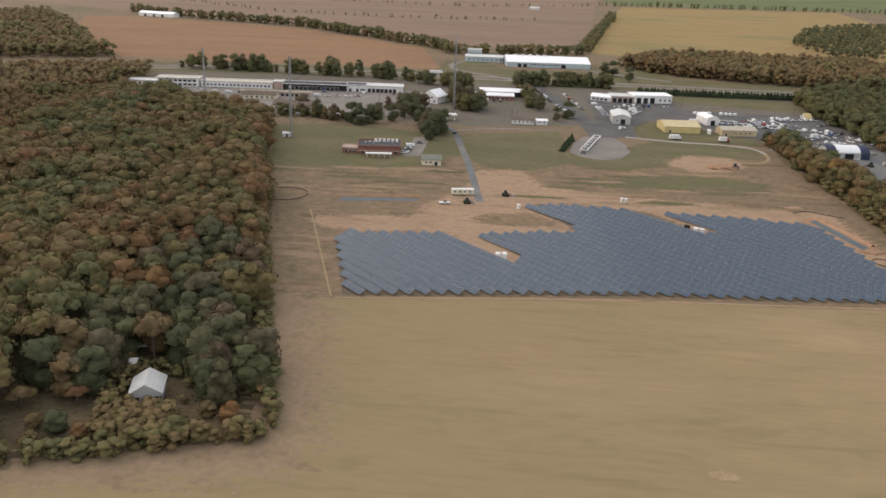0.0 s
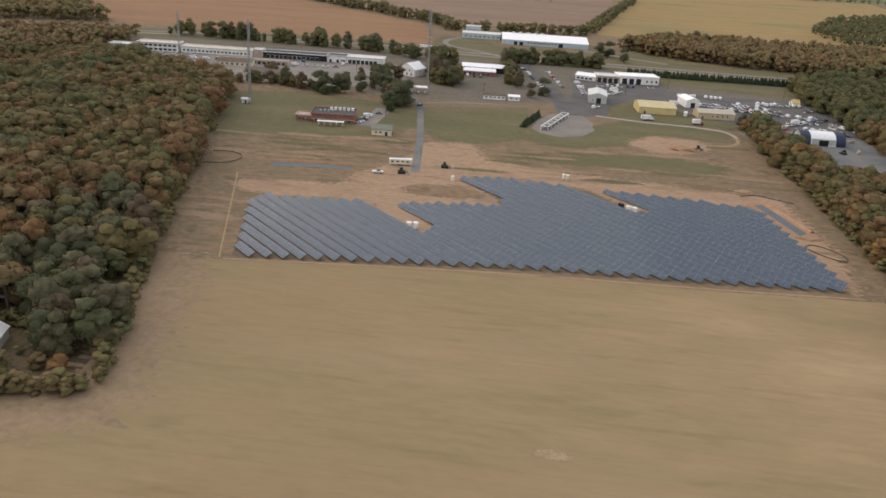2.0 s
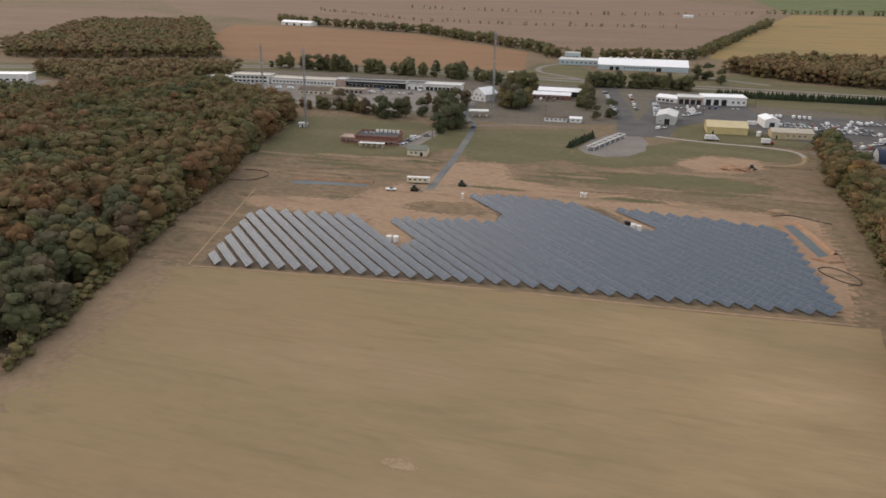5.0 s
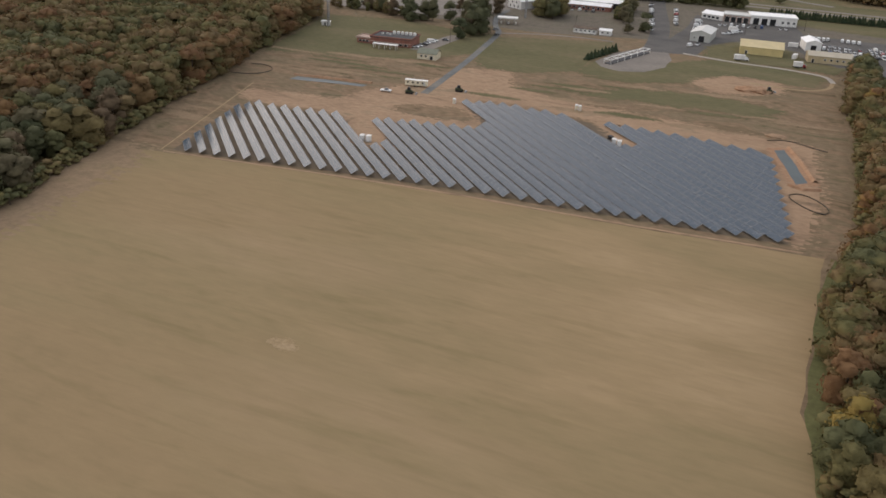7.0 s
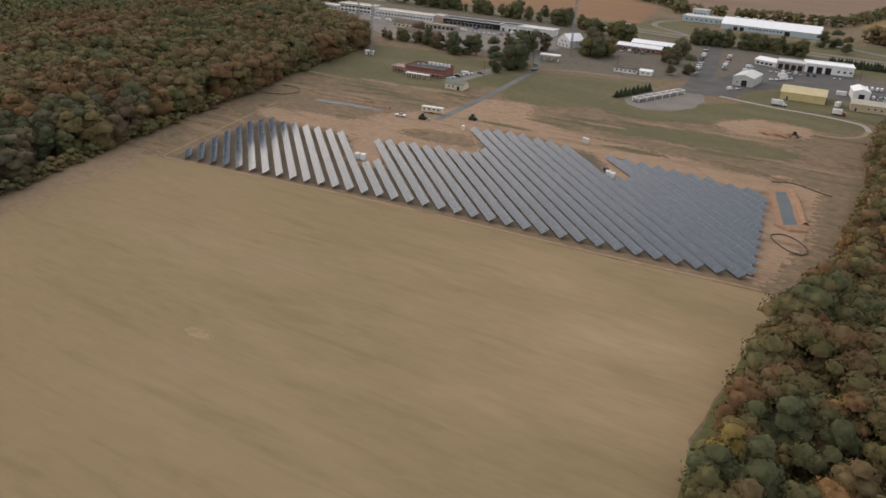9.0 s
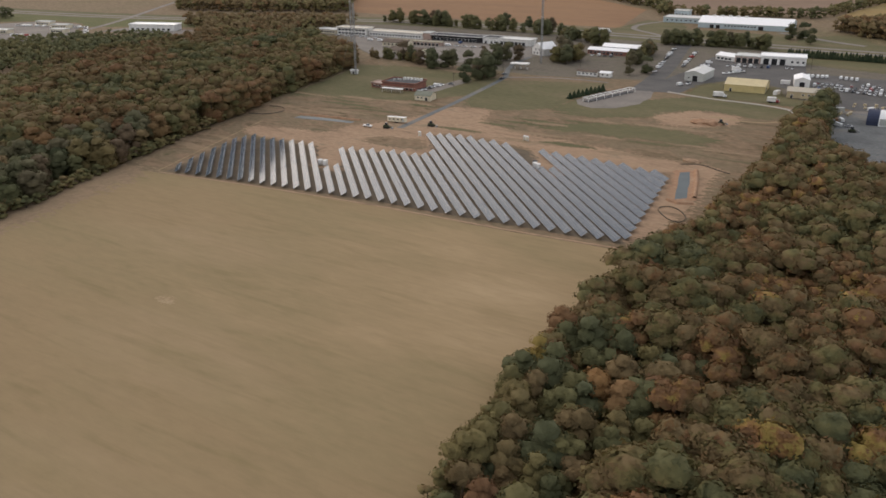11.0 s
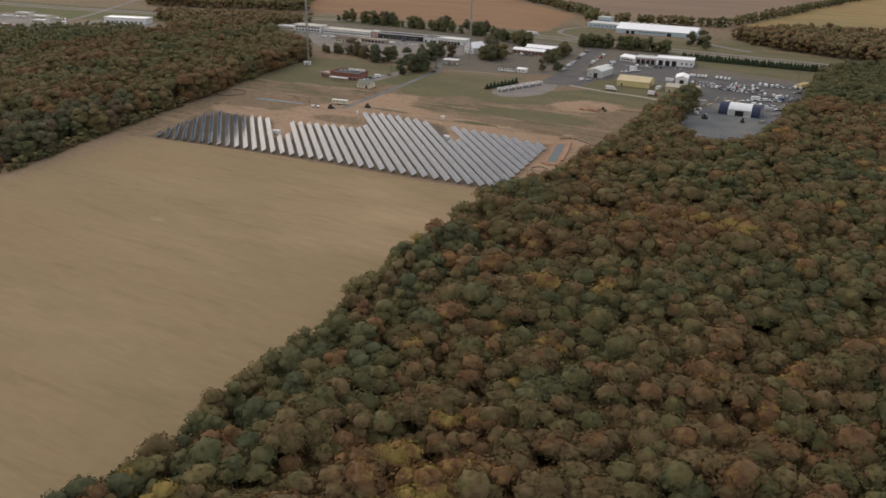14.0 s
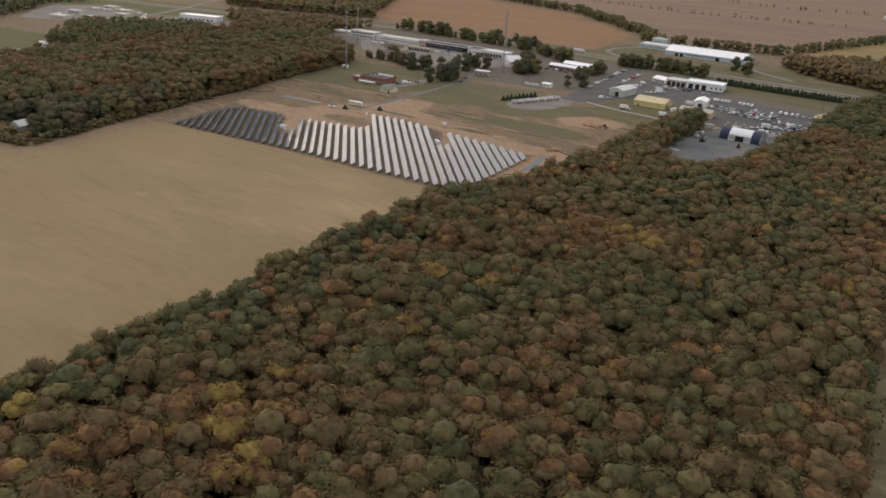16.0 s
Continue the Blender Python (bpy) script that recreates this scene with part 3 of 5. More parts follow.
HIGHWAY = [(-1500, 560), (-800, 676), (-650, 699), (-520, 736), (-410, 795), (-300, 842), (-100, 858), (30, 850), (150, 851), (280, 847), (700, 830), (1500, 780)]
patch("ground_town", [(-330, 760), (-330, 700), (-215, 655), (-170, 625), (-60, 620), (60, 610), (250, 616), (262, 800), (120, 815), (20, 830), (-100, 846), (-300, 830)], 0.03, M["town"], 3.0, 14, "dull grey-brown ground between the town's buildings", "ground")
strip("verge_highway", HIGHWAY, 64, 0.075, M["lawn"], "dull green verge along the highway", "verge")
strip("road_highway", [(x, y + 8) for x, y in HIGHWAY], 8, 0.12, M["lot"], "pale two-lane highway carriageway")
strip("road_highway", [(x, y - 8) for x, y in HIGHWAY], 8, 0.12, M["lot"], "pale two-lane highway carriageway")
strip("road_access", [(-12, 432), (-15, 460), (-20, 505), (-28, 560), (-34, 600), (-46, 622), (-56, 650), (-60, 690)], 4.0, 0.14, M["gravel"], "grey access road to the solar field")
strip("road_lane", [(-34, 598), (-10, 612), (20, 618), (38, 616)], 3.0, 0.13, M["lot"], "narrow pale service lane")
strip("road_lane", [(66, 600), (62, 645), (54, 700), (40, 765), (28, 830)], 13, 0.13, M["asphalt"], "wide dark asphalt lane lined with cars")
strip("road_lane", [(84, 606), (115, 598), (145, 597), (167, 590), (170, 574)], 3.0, 0.15, M["concrete"], "pale concrete lane below the yard")
strip("ground_track", [(169.6, 576), (169, 562), (162, 549), (146, 545), (128, 549)], 2.4, 0.13, M["scuff"], "pale dirt track curling below the concrete lane", "track")
strip("road_lane", [(20, 838), (-20, 880), (-50, 900), (-58, 940), (-40, 985)], 6, 0.13, M["lot"], "pale drive to the white warehouse")
strip("road_lane", [(85, 945), (110, 930), (140, 905), (170, 890)], 8, 0.13, M["lot"], "pale drive beside the white warehouse")
strip("road_lane", [(-505, 560), (-534, 590), (-556, 641), (-594, 707), (-646, 786), (-720, 900), (-860, 1150)], 7, 0.13, M["lot"], "pale country road crossing the highway")
strip("road_lane", [(175, 585), (200, 606), (240, 612), (252, 650)], 6, 0.15, M["lot"], "pale track round the gravel yard")
patch("pavement", [(-690, 575), (-655, 634), (-590, 640), (-548, 606), (-508, 575), (-500, 545), (-545, 505), (-590, 480), (-640, 520)], 0.1, M["lot"], 2.0, 12, "grey parking lots round far white shops", "paving")
patch("pavement", [(-520, 610), (-430, 640), (-440, 668), (-520, 655)], 0.11, M["lot"], 1.0, 10, "pale forecourt round the roadside store", "paving")
patch("lawn", [(-860, 640), (-600, 690), (-500, 735), (-450, 690), (-520, 655), (-566, 630), (-600, 648), (-650, 645), (-720, 590)], 0.08, M["meadow"], 2.0, 10, "green grass beside the far highway", "lawn", soft=4.5)
patch("lawn", [(-325, 318), (-362, 385), (-398, 398), (-450, 436), (-560, 415), (-600, 310), (-450, 230), (-345, 290)], 0.08, M["meadow"], 3.0, 14, "green meadow behind the wood", "lawn", soft=4.5)
# the shade between and under the panel rows is put into this ground's colour
patch("ground_rows", [(-58, 307), (-71, 365), (-67, 373), (-30, 377.5), (-14, 378.5), (30, 391), (31, 396), (7, 427), (30, 431), (56, 428.5), (74, 426), (110, 424), (145, 420), (157.5, 331), (98, 326), (50, 323), (-2, 316)], 0.075, M["row_soil"], 0.6, 5, "soil coloured dark for the shade under the solar rows", "ground")
streak = random.Random(3)
for x0, x1, y0, y1, n, mat, label in ((20, 165, 440, 520, 12, "margin", "streak of pale bare earth in the dry grass"), (-150, -30, 438, 490, 9, "margin", "streak of pale bare earth in the dry grass"),
                                      (-140, 150, 445, 515, 16, "lawn", "dull green streak in the dry grass"), (-110, -72, 330, 410, 6, "margin", "worn bare strip beside the solar field")):
    for k in range(n):
        x, y, a, b = streak.uniform(x0, x1), streak.uniform(y0, y1), streak.uniform(7, 22), streak.uniform(1.0, 2.6)
        patch("ground_streak", [(x - a, y - a * 0.05), (x - a * 0.3, y - b), (x + a * 0.4, y - b * 0.7), (x + a, y + a * 0.06), (x + a * 0.3, y + b), (x - a * 0.5, y + b * 0.8)], 0.1 + 0.0015 * k, M[mat], 1.6, 2.0, label, "ground", soft=2.2)
strip("ground_track", [(-61.5, 305), (-71.5, 339), (-81.5, 373), (-91, 405)], 0.7, 0.125, M["scuff"], "narrow pale worn line along the solar field's side", "track")
strip("ground_track", [(-60, 304.5), (-2, 312.8), (50, 318.8), (110, 321.8), (162, 327)], 1.3, 0.085, M["dirt"], "pale worn strip before the solar rows", "track")
patch("field_margin", [(-112, 191), (-60, 200), (-50, 204), (-50, 214), (-57, 252), (-65, 299), (-84, 304), (-80, 290), (-73, 252), (-64, 214), (-110, 199)], 0.068, M["margin"], 1.4, 4, "tan unmown grass margin between field and wood", "margin", "stuff", soft=9)
patch("lawn", [(97, 606), (97, 640), (110, 664), (118, 656), (142, 656), (152, 626), (176, 618), (172, 600), (146, 603), (114, 604)], 0.118, M["lawn"], 1.2, 4, "rough grass round the yellow shed", "lawn", soft=4.5)
patch("pavement", [(-61, 518), (-50, 520), (-48, 574), (-58, 572)], 0.12, M["lot"], 0.5, 5, "pale paving beside the brick building", "paving")


# ---- solar field ----
ALONG, ACROSS = Vector((-0.690, 0.724, 0)), Vector((0.724, 0.690, 0))
TILT, SLOPE_WIDTH, MODULE = radians(28), 2.95, 3.0
BLOCK = [(-57, 306.5), (-72, 366), (-69, 374.5), (-30, 378.5), (-14, 379.5), (31, 391.5), (32.5, 396), (8, 427), (30, 432), (56, 429.5), (74, 427), (110, 424.5), (146, 421),
         (158.5, 331), (98, 325.5), (50, 322.5), (-2, 315)]


def panel_mesh():
    """One framed solar table: glass face, alloy rim and backing, tilted about its lower edge."""
    bm = bmesh.new()
    rim, t = 0.05, 0.07
    outer = [(0.02, 0), (MODULE - 0.02, 0), (MODULE - 0.02, SLOPE_WIDTH), (0.02, SLOPE_WIDTH)]
    inner = [(0.02 + rim, rim), (MODULE - 0.02 - rim, rim), (MODULE - 0.02 - rim, SLOPE_WIDTH - rim), (0.02 + rim, SLOPE_WIDTH - rim)]
    top = [bm.verts.new((x, y, t)) for x, y in outer]
    ins = [bm.verts.new((x, y, t - 0.012)) for x, y in inner]
    low = [bm.verts.new((x, y, 0)) for x, y in outer]
    glass = bm.faces.new(ins)
    for k in range(4):
        n = (k + 1) % 4
        bm.faces.new((top[k], top[n], ins[n], ins[k])).material_index = 1
        bm.faces.new((low[k], low[n], top[n], top[k])).material_index = 1
    bm.faces.new(low[::-1]).material_index = 1
    me = bpy.data.meshes.new("panel")
    bm.to_mesh(me)
    bm.free()
    me.materials.append(M["solar"])
    me.materials.append(M["alloy"])
    return me


PANEL = panel_mesh()
POST_TALL = bpy.data.meshes.new("post")
bm = boxed(0, 0, 0, 0.12, 0.12, 1.98)
bm.to_mesh(POST_TALL)
bm.free()
POST_LOW = bpy.data.meshes.new("post")
bm = boxed(0, 0, 0, 0.12, 0.12, 0.9)
bm.to_mesh(POST_LOW)
bm.free()
for me in (POST_TALL, POST_LOW):
    me.materials.append(M["steel"])


def solar_row(c, s0, s1):
    """A row of tilted tables on posts; c: its place across the rows, s0 to s1: its reach along them."""
    n = max(1, int((s1 - s0) / MODULE))
    turn = math.degrees(math.atan2(-ALONG.y, -ALONG.x))
    start = ACROSS * (c - 1.3) + ALONG * (s0 + n * MODULE)
    row = thing("solar_row", start.x, start.y, turn, 0, "long row of dark blue solar panels on steel posts" if n > 8 else "short row of dark blue solar panels on steel posts", "solar panels", "solar rows")
    tilt = Matrix.Translation((0, 0, 0.75)) @ Matrix.Rotation(TILT, 4, "X")
    for k in range(n):
        p = part("panel", PANEL, None, row)
        p.matrix_basis = Matrix.Translation((k * MODULE, 0, 0)) @ tilt
    for x, y, me in ((x, y, me) for x in np.arange(0.6, n * MODULE, 6.0) for y, me in ((0.35, POST_LOW), (2.1, POST_TALL))):
        part("post", me, None, row).location = (x, y, 0)
    bm = bmesh.new()
    for y, z in ((0.5, 0.92), (2.0, 1.86)):
        box_in(bm, n * MODULE / 2, y, z, n * MODULE, 0.09, 0.09)
    part("rail", bm, M["steel"], row)


def row_reach(c):
    """Where the line at c crosses the block's outline, along the rows."""
    cuts = []
    for (x0, y0), (x1, y1) in zip(BLOCK, BLOCK[1:] + BLOCK[:1]):
        c0, c1 = x0 * ACROSS.x + y0 * ACROSS.y, x1 * ACROSS.x + y1 * ACROSS.y
        if (c0 > c) != (c1 > c):
            f = (c - c0) / (c1 - c0)
            cuts.append((x0 + f * (x1 - x0)) * ALONG.x + (y0 + f * (y1 - y0)) * ALONG.y)
    return min(cuts), max(cuts)


for k in range(45):
    c = 175.5 + 4.86 * k
    s0, s1 = row_reach(c)
    if 240.0 < c < 249.5:
        s1 = min(s1, 251.5)
    if 338.0 < c < 347.5:
        s1 = min(s1, 226.0)
    solar_row(c, s0, s1)


# ---- woods ----
def crown_arrays(rng, lumps, leaves, skirt=0, leaf=(0.014, 0.03), levels=1, grow=1.0):
    """A broadleaf tree of height 1: boughs that merge into one ragged dome under a coat of leaf sprays, and a tapered trunk. skirt: boughs low down, as on a tree with light at its side."""
    bm = bmesh.new()
    bmesh.ops.create_icosphere(bm, subdivisions=levels, radius=1.0)
    bm.verts.ensure_lookup_table()
    ico = np.array([v.co[:] for v in bm.verts])
    tri = np.array([[v.index for v in f.verts] for f in bm.faces])
    bm.free()
    tri = tri[ico[tri].mean(1)[:, 2] > -0.6]
    turn, lean = rng.uniform(0, math.tau), rng.uniform(-0.05, 0.05, 2)
    fall = rng.uniform(0.9, 2.3)
    at, size = [np.array([*lean, 0.71 + 0.05 * fall])], [rng.uniform(0.15, 0.2) - 0.02 * fall]
    for k in range(1, lumps):
        a, d = turn + 2.4 * k + rng.uniform(-0.4, 0.4), rng.uniform(0.1, 0.19)
        at.append(np.array([d * math.cos(a), d * math.sin(a), 0.86 - fall * d + rng.uniform(-0.08, 0.08)]))
        size.append(rng.uniform(0.09, 0.15) * (1.25 if lumps < 5 else 1))
    for k in range(skirt):
        a, d = turn + 1.9 * k + rng.uniform(-0.4, 0.4), rng.uniform(0.07, 0.16)
        at.append(np.array([d * math.cos(a), d * math.sin(a), rng.uniform(0.1, 0.44)]))
        size.append(rng.uniform(0.13, 0.19))
    at, size = np.array(at), np.array(size) * grow
    heart = np.array([0, 0, 0.45 if skirt else 0.55])

    def facing(p, own):
        """Leaves face out of the whole crown more than out of their own bough."""
        out = (p - heart) * [1, 1, 0.9]
        return 0.42 * own + 0.5 * out / np.linalg.norm(out, axis=1)[:, None] + [0, 0, 0.36]

    vs, fs, mats, ns, base = [], [], [], [], 0
    for p, r in zip(at, size):
        rough = np.array([1 + 0.36 * noise.noise(Vector(v * 1.9 + p * 31)) + 0.22 * noise.noise(Vector(v * 4.4 + p * 17)) for v in ico])
        vs.append(ico * rough[:, None] * r * [1, 1, 0.82] + p)
        ns.append(facing(vs[-1], ico))
        fs.append(tri + base)
        mats.append(np.zeros(len(tri), int))
        base += len(ico)
    made = 0
    for _ in range(leaves * 4):
        if made == leaves:
            break
        k = int(rng.choice(len(at), p=size**2 / (size**2).sum()))
        d = rng.normal(size=3)
        d[2] = abs(d[2]) - 0.35
        d /= np.linalg.norm(d)
        q = at[k] + d * size[k] * [1, 1, 0.82] * (rng.uniform(0.94, 1.16) + 0.3 * rng.uniform() ** 3)
        if (np.linalg.norm(np.delete(at, k, 0) - q, axis=1) < 0.85 * np.delete(size, k)).any():
            continue
        u = np.cross(rng.normal(size=3), d)
        u /= np.linalg.norm(u)
        w = np.cross(d, u) * 0.9 + d * rng.uniform(-0.3, 0.6)
        s = rng.uniform(*leaf)
        vs.append(np.array([q - u * s, q + u * s, q + w * s * 1.7]))
        ns.append(np.tile(facing(q[None], d[None])[0] + rng.normal(size=3) * 0.13, (3, 1)))
        fs.append(np.array([[0, 1, 2]]) + base)
        mats.append(np.full(1, 2))
        base += 3
        made += 1
    ring = np.array([[math.cos(k * math.tau / 5), math.sin(k * math.tau / 5)] for k in range(5)])
    vs.append(np.concatenate([np.c_[ring * 0.022, np.zeros(5)], np.c_[ring * 0.012, np.full(5, 0.62)]]))
    ns.append(np.concatenate([np.c_[ring, np.zeros(5)]] * 2))
    t = np.array([[k, (k + 1) % 5, 5 + k] for k in range(5)] + [[(k + 1) % 5, 5 + (k + 1) % 5, 5 + k] for k in range(5)])
    fs.append(t + base)
    mats.append(np.ones(len(t), int))
    ns = np.concatenate(ns)
    return np.concatenate(vs), np.concatenate(fs), np.concatenate(mats), ns / np.linalg.norm(ns, axis=1)[:, None]


def mesh_from(name, v, f, mi, mats, tint=None, normals=None):
    me = bpy.data.meshes.new(name)
    me.vertices.add(len(v))
    me.vertices.foreach_set("co", np.ascontiguousarray(v, dtype=np.float32).ravel())
    me.loops.add(f.size)
    me.loops.foreach_set("vertex_index", np.ascontiguousarray(f, dtype=np.int32).ravel())
    me.polygons.add(len(f))
    me.polygons.foreach_set("loop_start", np.arange(0, f.size, 3, dtype=np.int32))
    me.polygons.foreach_set("material_index", np.ascontiguousarray(mi, dtype=np.int32))
    if tint is not None:
        me.attributes.new("tint", "FLOAT", "POINT").data.foreach_set("value", np.ascontiguousarray(tint, dtype=np.float32))
    for m in mats:
        me.materials.append(m)
    me.update(calc_edges=True)
    me.validate()
    me.shade_smooth()
    if normals is not None:
        me.normals_split_custom_set_from_vertices(normals.tolist())
    return me


RNG = np.random.default_rng(7)
NEAR = [crown_arrays(RNG, int(RNG.integers(5, 9)), 470) for _ in range(14)]
EDGE = [crown_arrays(RNG, 8, 640, 6, (0.014, 0.033), grow=1.1) for _ in range(12)]
MID = [crown_arrays(RNG, 6, 170, 0, (0.02, 0.042)) for _ in range(10)]
FAR = [crown_arrays(RNG, 3, 42, 2, (0.034, 0.065)) for _ in range(10)]


def spots(poly, gap, rng, skip=()):
    """Uneven planting over an outline."""
    xs, ys = [p[0] for p in poly], [p[1] for p in poly]
    out = []
    row = 0
    y = min(ys)
    while y < max(ys):
        x = min(xs) + (gap / 2 if row % 2 else 0)
        while x < max(xs):
            px, py = x + rng.uniform(-0.38, 0.38) * gap, y + rng.uniform(-0.38, 0.38) * gap
            if inside(px, py, poly) and not any(inside(px, py, s) for s in skip):
                out.append((px, py))
            x += gap
        y += gap * 0.88
        row += 1
    return out


def near_rim(x, y, rim):
    best = 1e9
    for (x0, y0), (x1, y1) in zip(rim, rim[1:] + rim[:1]):
        dx, dy = x1 - x0, y1 - y0
        f = min(max(((x - x0) * dx + (y - y0) * dy) / (dx * dx + dy * dy), 0), 1)
        best = min(best, math.hypot(x - x0 - f * dx, y - y0 - f * dy))
    return best


def wood(name, places, protos, height, leaf, label, low=0.0, high=1.0, drift=0.55, wide=1.0, rim=None):
    """Many trees joined into one mesh: height range, and the span of hues that they take."""
    vs, fs, ms, ts, ns, base = [], [], [], [], [], 0
    for x, y in places:
        kinds = EDGE if rim and near_rim(x, y, rim) < 9 else protos
        v, f, m, nv = kinds[int(RNG.integers(len(kinds)))]
        grown = RNG.beta(2.2, 1.6)
        h = (height[0] + (height[1] - height[0]) * grown) * (1 + 0.28 * noise.noise((x * 0.045, y * 0.045, 9.0)))
        w = h * RNG.uniform(0.9, 1.3) * wide
        a = RNG.uniform(0, math.tau)
        c, s = math.cos(a), math.sin(a)
        vs.append(np.c_[(v[:, 0] * c - v[:, 1] * s) * w + x, (v[:, 0] * s + v[:, 1] * c) * w + y, v[:, 2] * h])
        ns.append(np.c_[nv[:, 0] * c - nv[:, 1] * s, nv[:, 0] * s + nv[:, 1] * c, nv[:, 2]])
        fs.append(f + base)
        ms.append(m)
        patchy = 0.5 + 0.9 * noise.noise((x * 0.018, y * 0.018, 5.0))
        hue = drift * patchy + (1 - drift) * RNG.uniform(0, 1)
        if RNG.uniform() < 0.1:
            hue = RNG.uniform(0.6, 1.0)
        mixed = min(max(hue, 0), 1) + 0.16 * np.sin(v[:, 0] * 19 + 5 * a) * np.cos(v[:, 1] * 17 + 3 * a) + 0.1 * np.sin(v[:, 2] * 23 + a)
        ts.append(low + (high - low) * np.clip(mixed, 0, 1))
        base += len(v)
    me = mesh_from(name, np.concatenate(vs), np.concatenate(fs), np.concatenate(ms), [leaf, M["bark"], M["leaf_stuff_thin"]], np.concatenate(ts), np.concatenate(ns))
    return tagged(new(name, me), label, "trees", "", "stuff")


def tree_meshes(protos, leaf, thin):
    made = []
    for v, f, m, nv in protos:
        keep = m != 1
        crown = mesh_from("crown", v, f[keep], m[keep] // 2, [leaf, thin], None, nv)
        trunk = mesh_from("trunk", v[-10:], f[~keep] - (len(v) - 10), m[~keep] * 0, [M["bark"]])
        made.append((crown, trunk))
    return made


def tree(x, y, h, made, k, label, group, wide=1.0):
    t = thing("tree", x, y, RNG.uniform(0, 360), 0, label, "tree", group)
    w = h * RNG.uniform(1.0, 1.35) * wide
    for name, me in zip(("crown", "trunk"), made[k % len(made)]):
        part(name, me, None, t).scale = (w, w, h)
    return t


WOOD_E = [(186, 20), (186, 100), (184, 142), (176, 182), (171, 222), (171, 292), (175, 314), (180, 350), (181, 470), (178, 505), (181, 590), (184, 604), (188, 560), (194, 500), (205, 462), (230, 440), (254, 466), (258, 640), (252, 740), (262, 800),
          (300, 815), (412, 812), (345, 600), (336, 480), (370, 250), (404, 20)]
WOOD_W = [(-60, 216), (-70, 252), (-86, 302), (-98, 350), (-126, 440), (-152, 545), (-166, 592), (-205, 612), (-258, 640), (-300, 664), (-340, 655), (-372, 590), (-376, 512), (-352, 436), (-316, 360), (-330, 300), (-440, 200), (-116, 198)]
CLEARING = [(-103, 209), (-85, 207), (-86, 238), (-94, 246), (-110, 250), (-112, 240)]
east = [p for p in spots(WOOD_E, 6.2, RNG) if p[1] < 330] + [p for p in spots(WOOD_E, 7.2, RNG) if p[1] >= 330]
west = [p for p in spots(WOOD_W, 9.4, RNG, [CLEARING]) if p[0] > -140 and p[1] < 345] + [p for p in spots(WOOD_W, 7.9, RNG, [CLEARING]) if p[0] <= -140 or p[1] >= 345]
edge = [p for p in east if p[0] < 210 and 60 < p[1] < 335][:170] + [p for p in west if p[0] > -130 and p[1] < 345][:150]
picked = set(edge)
NEAR_TREES = tree_meshes(EDGE + NEAR[:3], M["leaf_tree"], M["leaf_tree_thin"])
DEEP_TREES = tree_meshes(EDGE, M["leaf_green"], M["leaf_green_thin"])
for k, (x, y) in enumerate(edge):
    if x > 0:
        tree(x, y, RNG.uniform(8, 16), NEAR_TREES, k, "broadleaf tree in dull autumn leaf at the wood's edge", "trees along the wood's edge")
    elif y < 226 and x > -140:
        tree(x, y, RNG.uniform(4.5, 7.5), NEAR_TREES, k, "low bushy tree in dull brown leaf near the house", "trees along the wood's edge", 1.5)
    elif RNG.uniform() < 0.5:
        tree(x, y, RNG.uniform(13, 18), DEEP_TREES, k, "tall full broadleaf tree, still dark green, at the wood's edge", "trees along the wood's edge")
    else:
        tree(x, y, RNG.uniform(10, 18), NEAR_TREES, k, "broadleaf tree in dull autumn leaf at the wood's edge", "trees along the wood's edge")
patch("ground_wood", WOOD_E, 0.06, M["floor"], 1.5, 10, "brown leaf litter under the trees", "ground")
patch("ground_wood", WOOD_W, 0.06, M["floor"], 1.5, 10, "brown leaf litter under the trees", "ground")
near = [p for p in east if p not in picked and p[0] < 400 and 62 < p[1] < 330 + RNG.uniform(-70, 45)]
picked |= set(near)
wood("wood_near", near, NEAR, (10.5, 18.5), M["leaf_stuff"], "dense autumn wood in olive, rust and brown", wide=1.16, rim=WOOD_E)
wood("wood_east", [p for p in east if p[1] > 610], MID, (11.5, 17.5), M["leaf_stuff"], "dense dark green wood beside the vehicle yard", 0.0, 0.4, wide=1.14, rim=WOOD_E)
wood("wood_east", [p for p in east if p not in picked and p[1] <= 610], MID, (11, 18), M["leaf_stuff"], "dense autumn wood in olive, rust and brown", wide=1.14, rim=WOOD_E)
wood("wood_west", [p for p in west if p[0] < -290], MID, (9, 13), M["leaf_stuff"], "lower autumn trees at the wood's far side", 0.2, 0.85)
wood("wood_west", [p for p in west if p not in picked and p[0] >= -290], MID, (13.5, 20), M["leaf_stuff"], "dense autumn wood turning brown and dark green", 0.04, 0.86, wide=1.2, rim=WOOD_W)


def along_rim(pts, gap, push):
    out = []
    for (x0, y0), (x1, y1) in zip(pts, pts[1:]):
        d = math.hypot(x1 - x0, y1 - y0)
        for k in range(int(d / gap)):
            f = (k + RNG.uniform(0, 1)) * gap / d
            out.append((x0 + (x1 - x0) * f + RNG.uniform(-push, push), y0 + (y1 - y0) * f + RNG.uniform(-push, push)))
    return out


wood("undergrowth", along_rim(WOOD_E[:10], 2.2, 2.0) + along_rim(WOOD_W[:8], 2.2, 2.0) + along_rim([WOOD_W[0], WOOD_W[-1], (-200, 199)], 1.6, 2.5), FAR, (3.0, 6.5), M["leaf_stuff"], "brown and olive undergrowth along the wood's edge", 0.05, 0.7, wide=1.5)


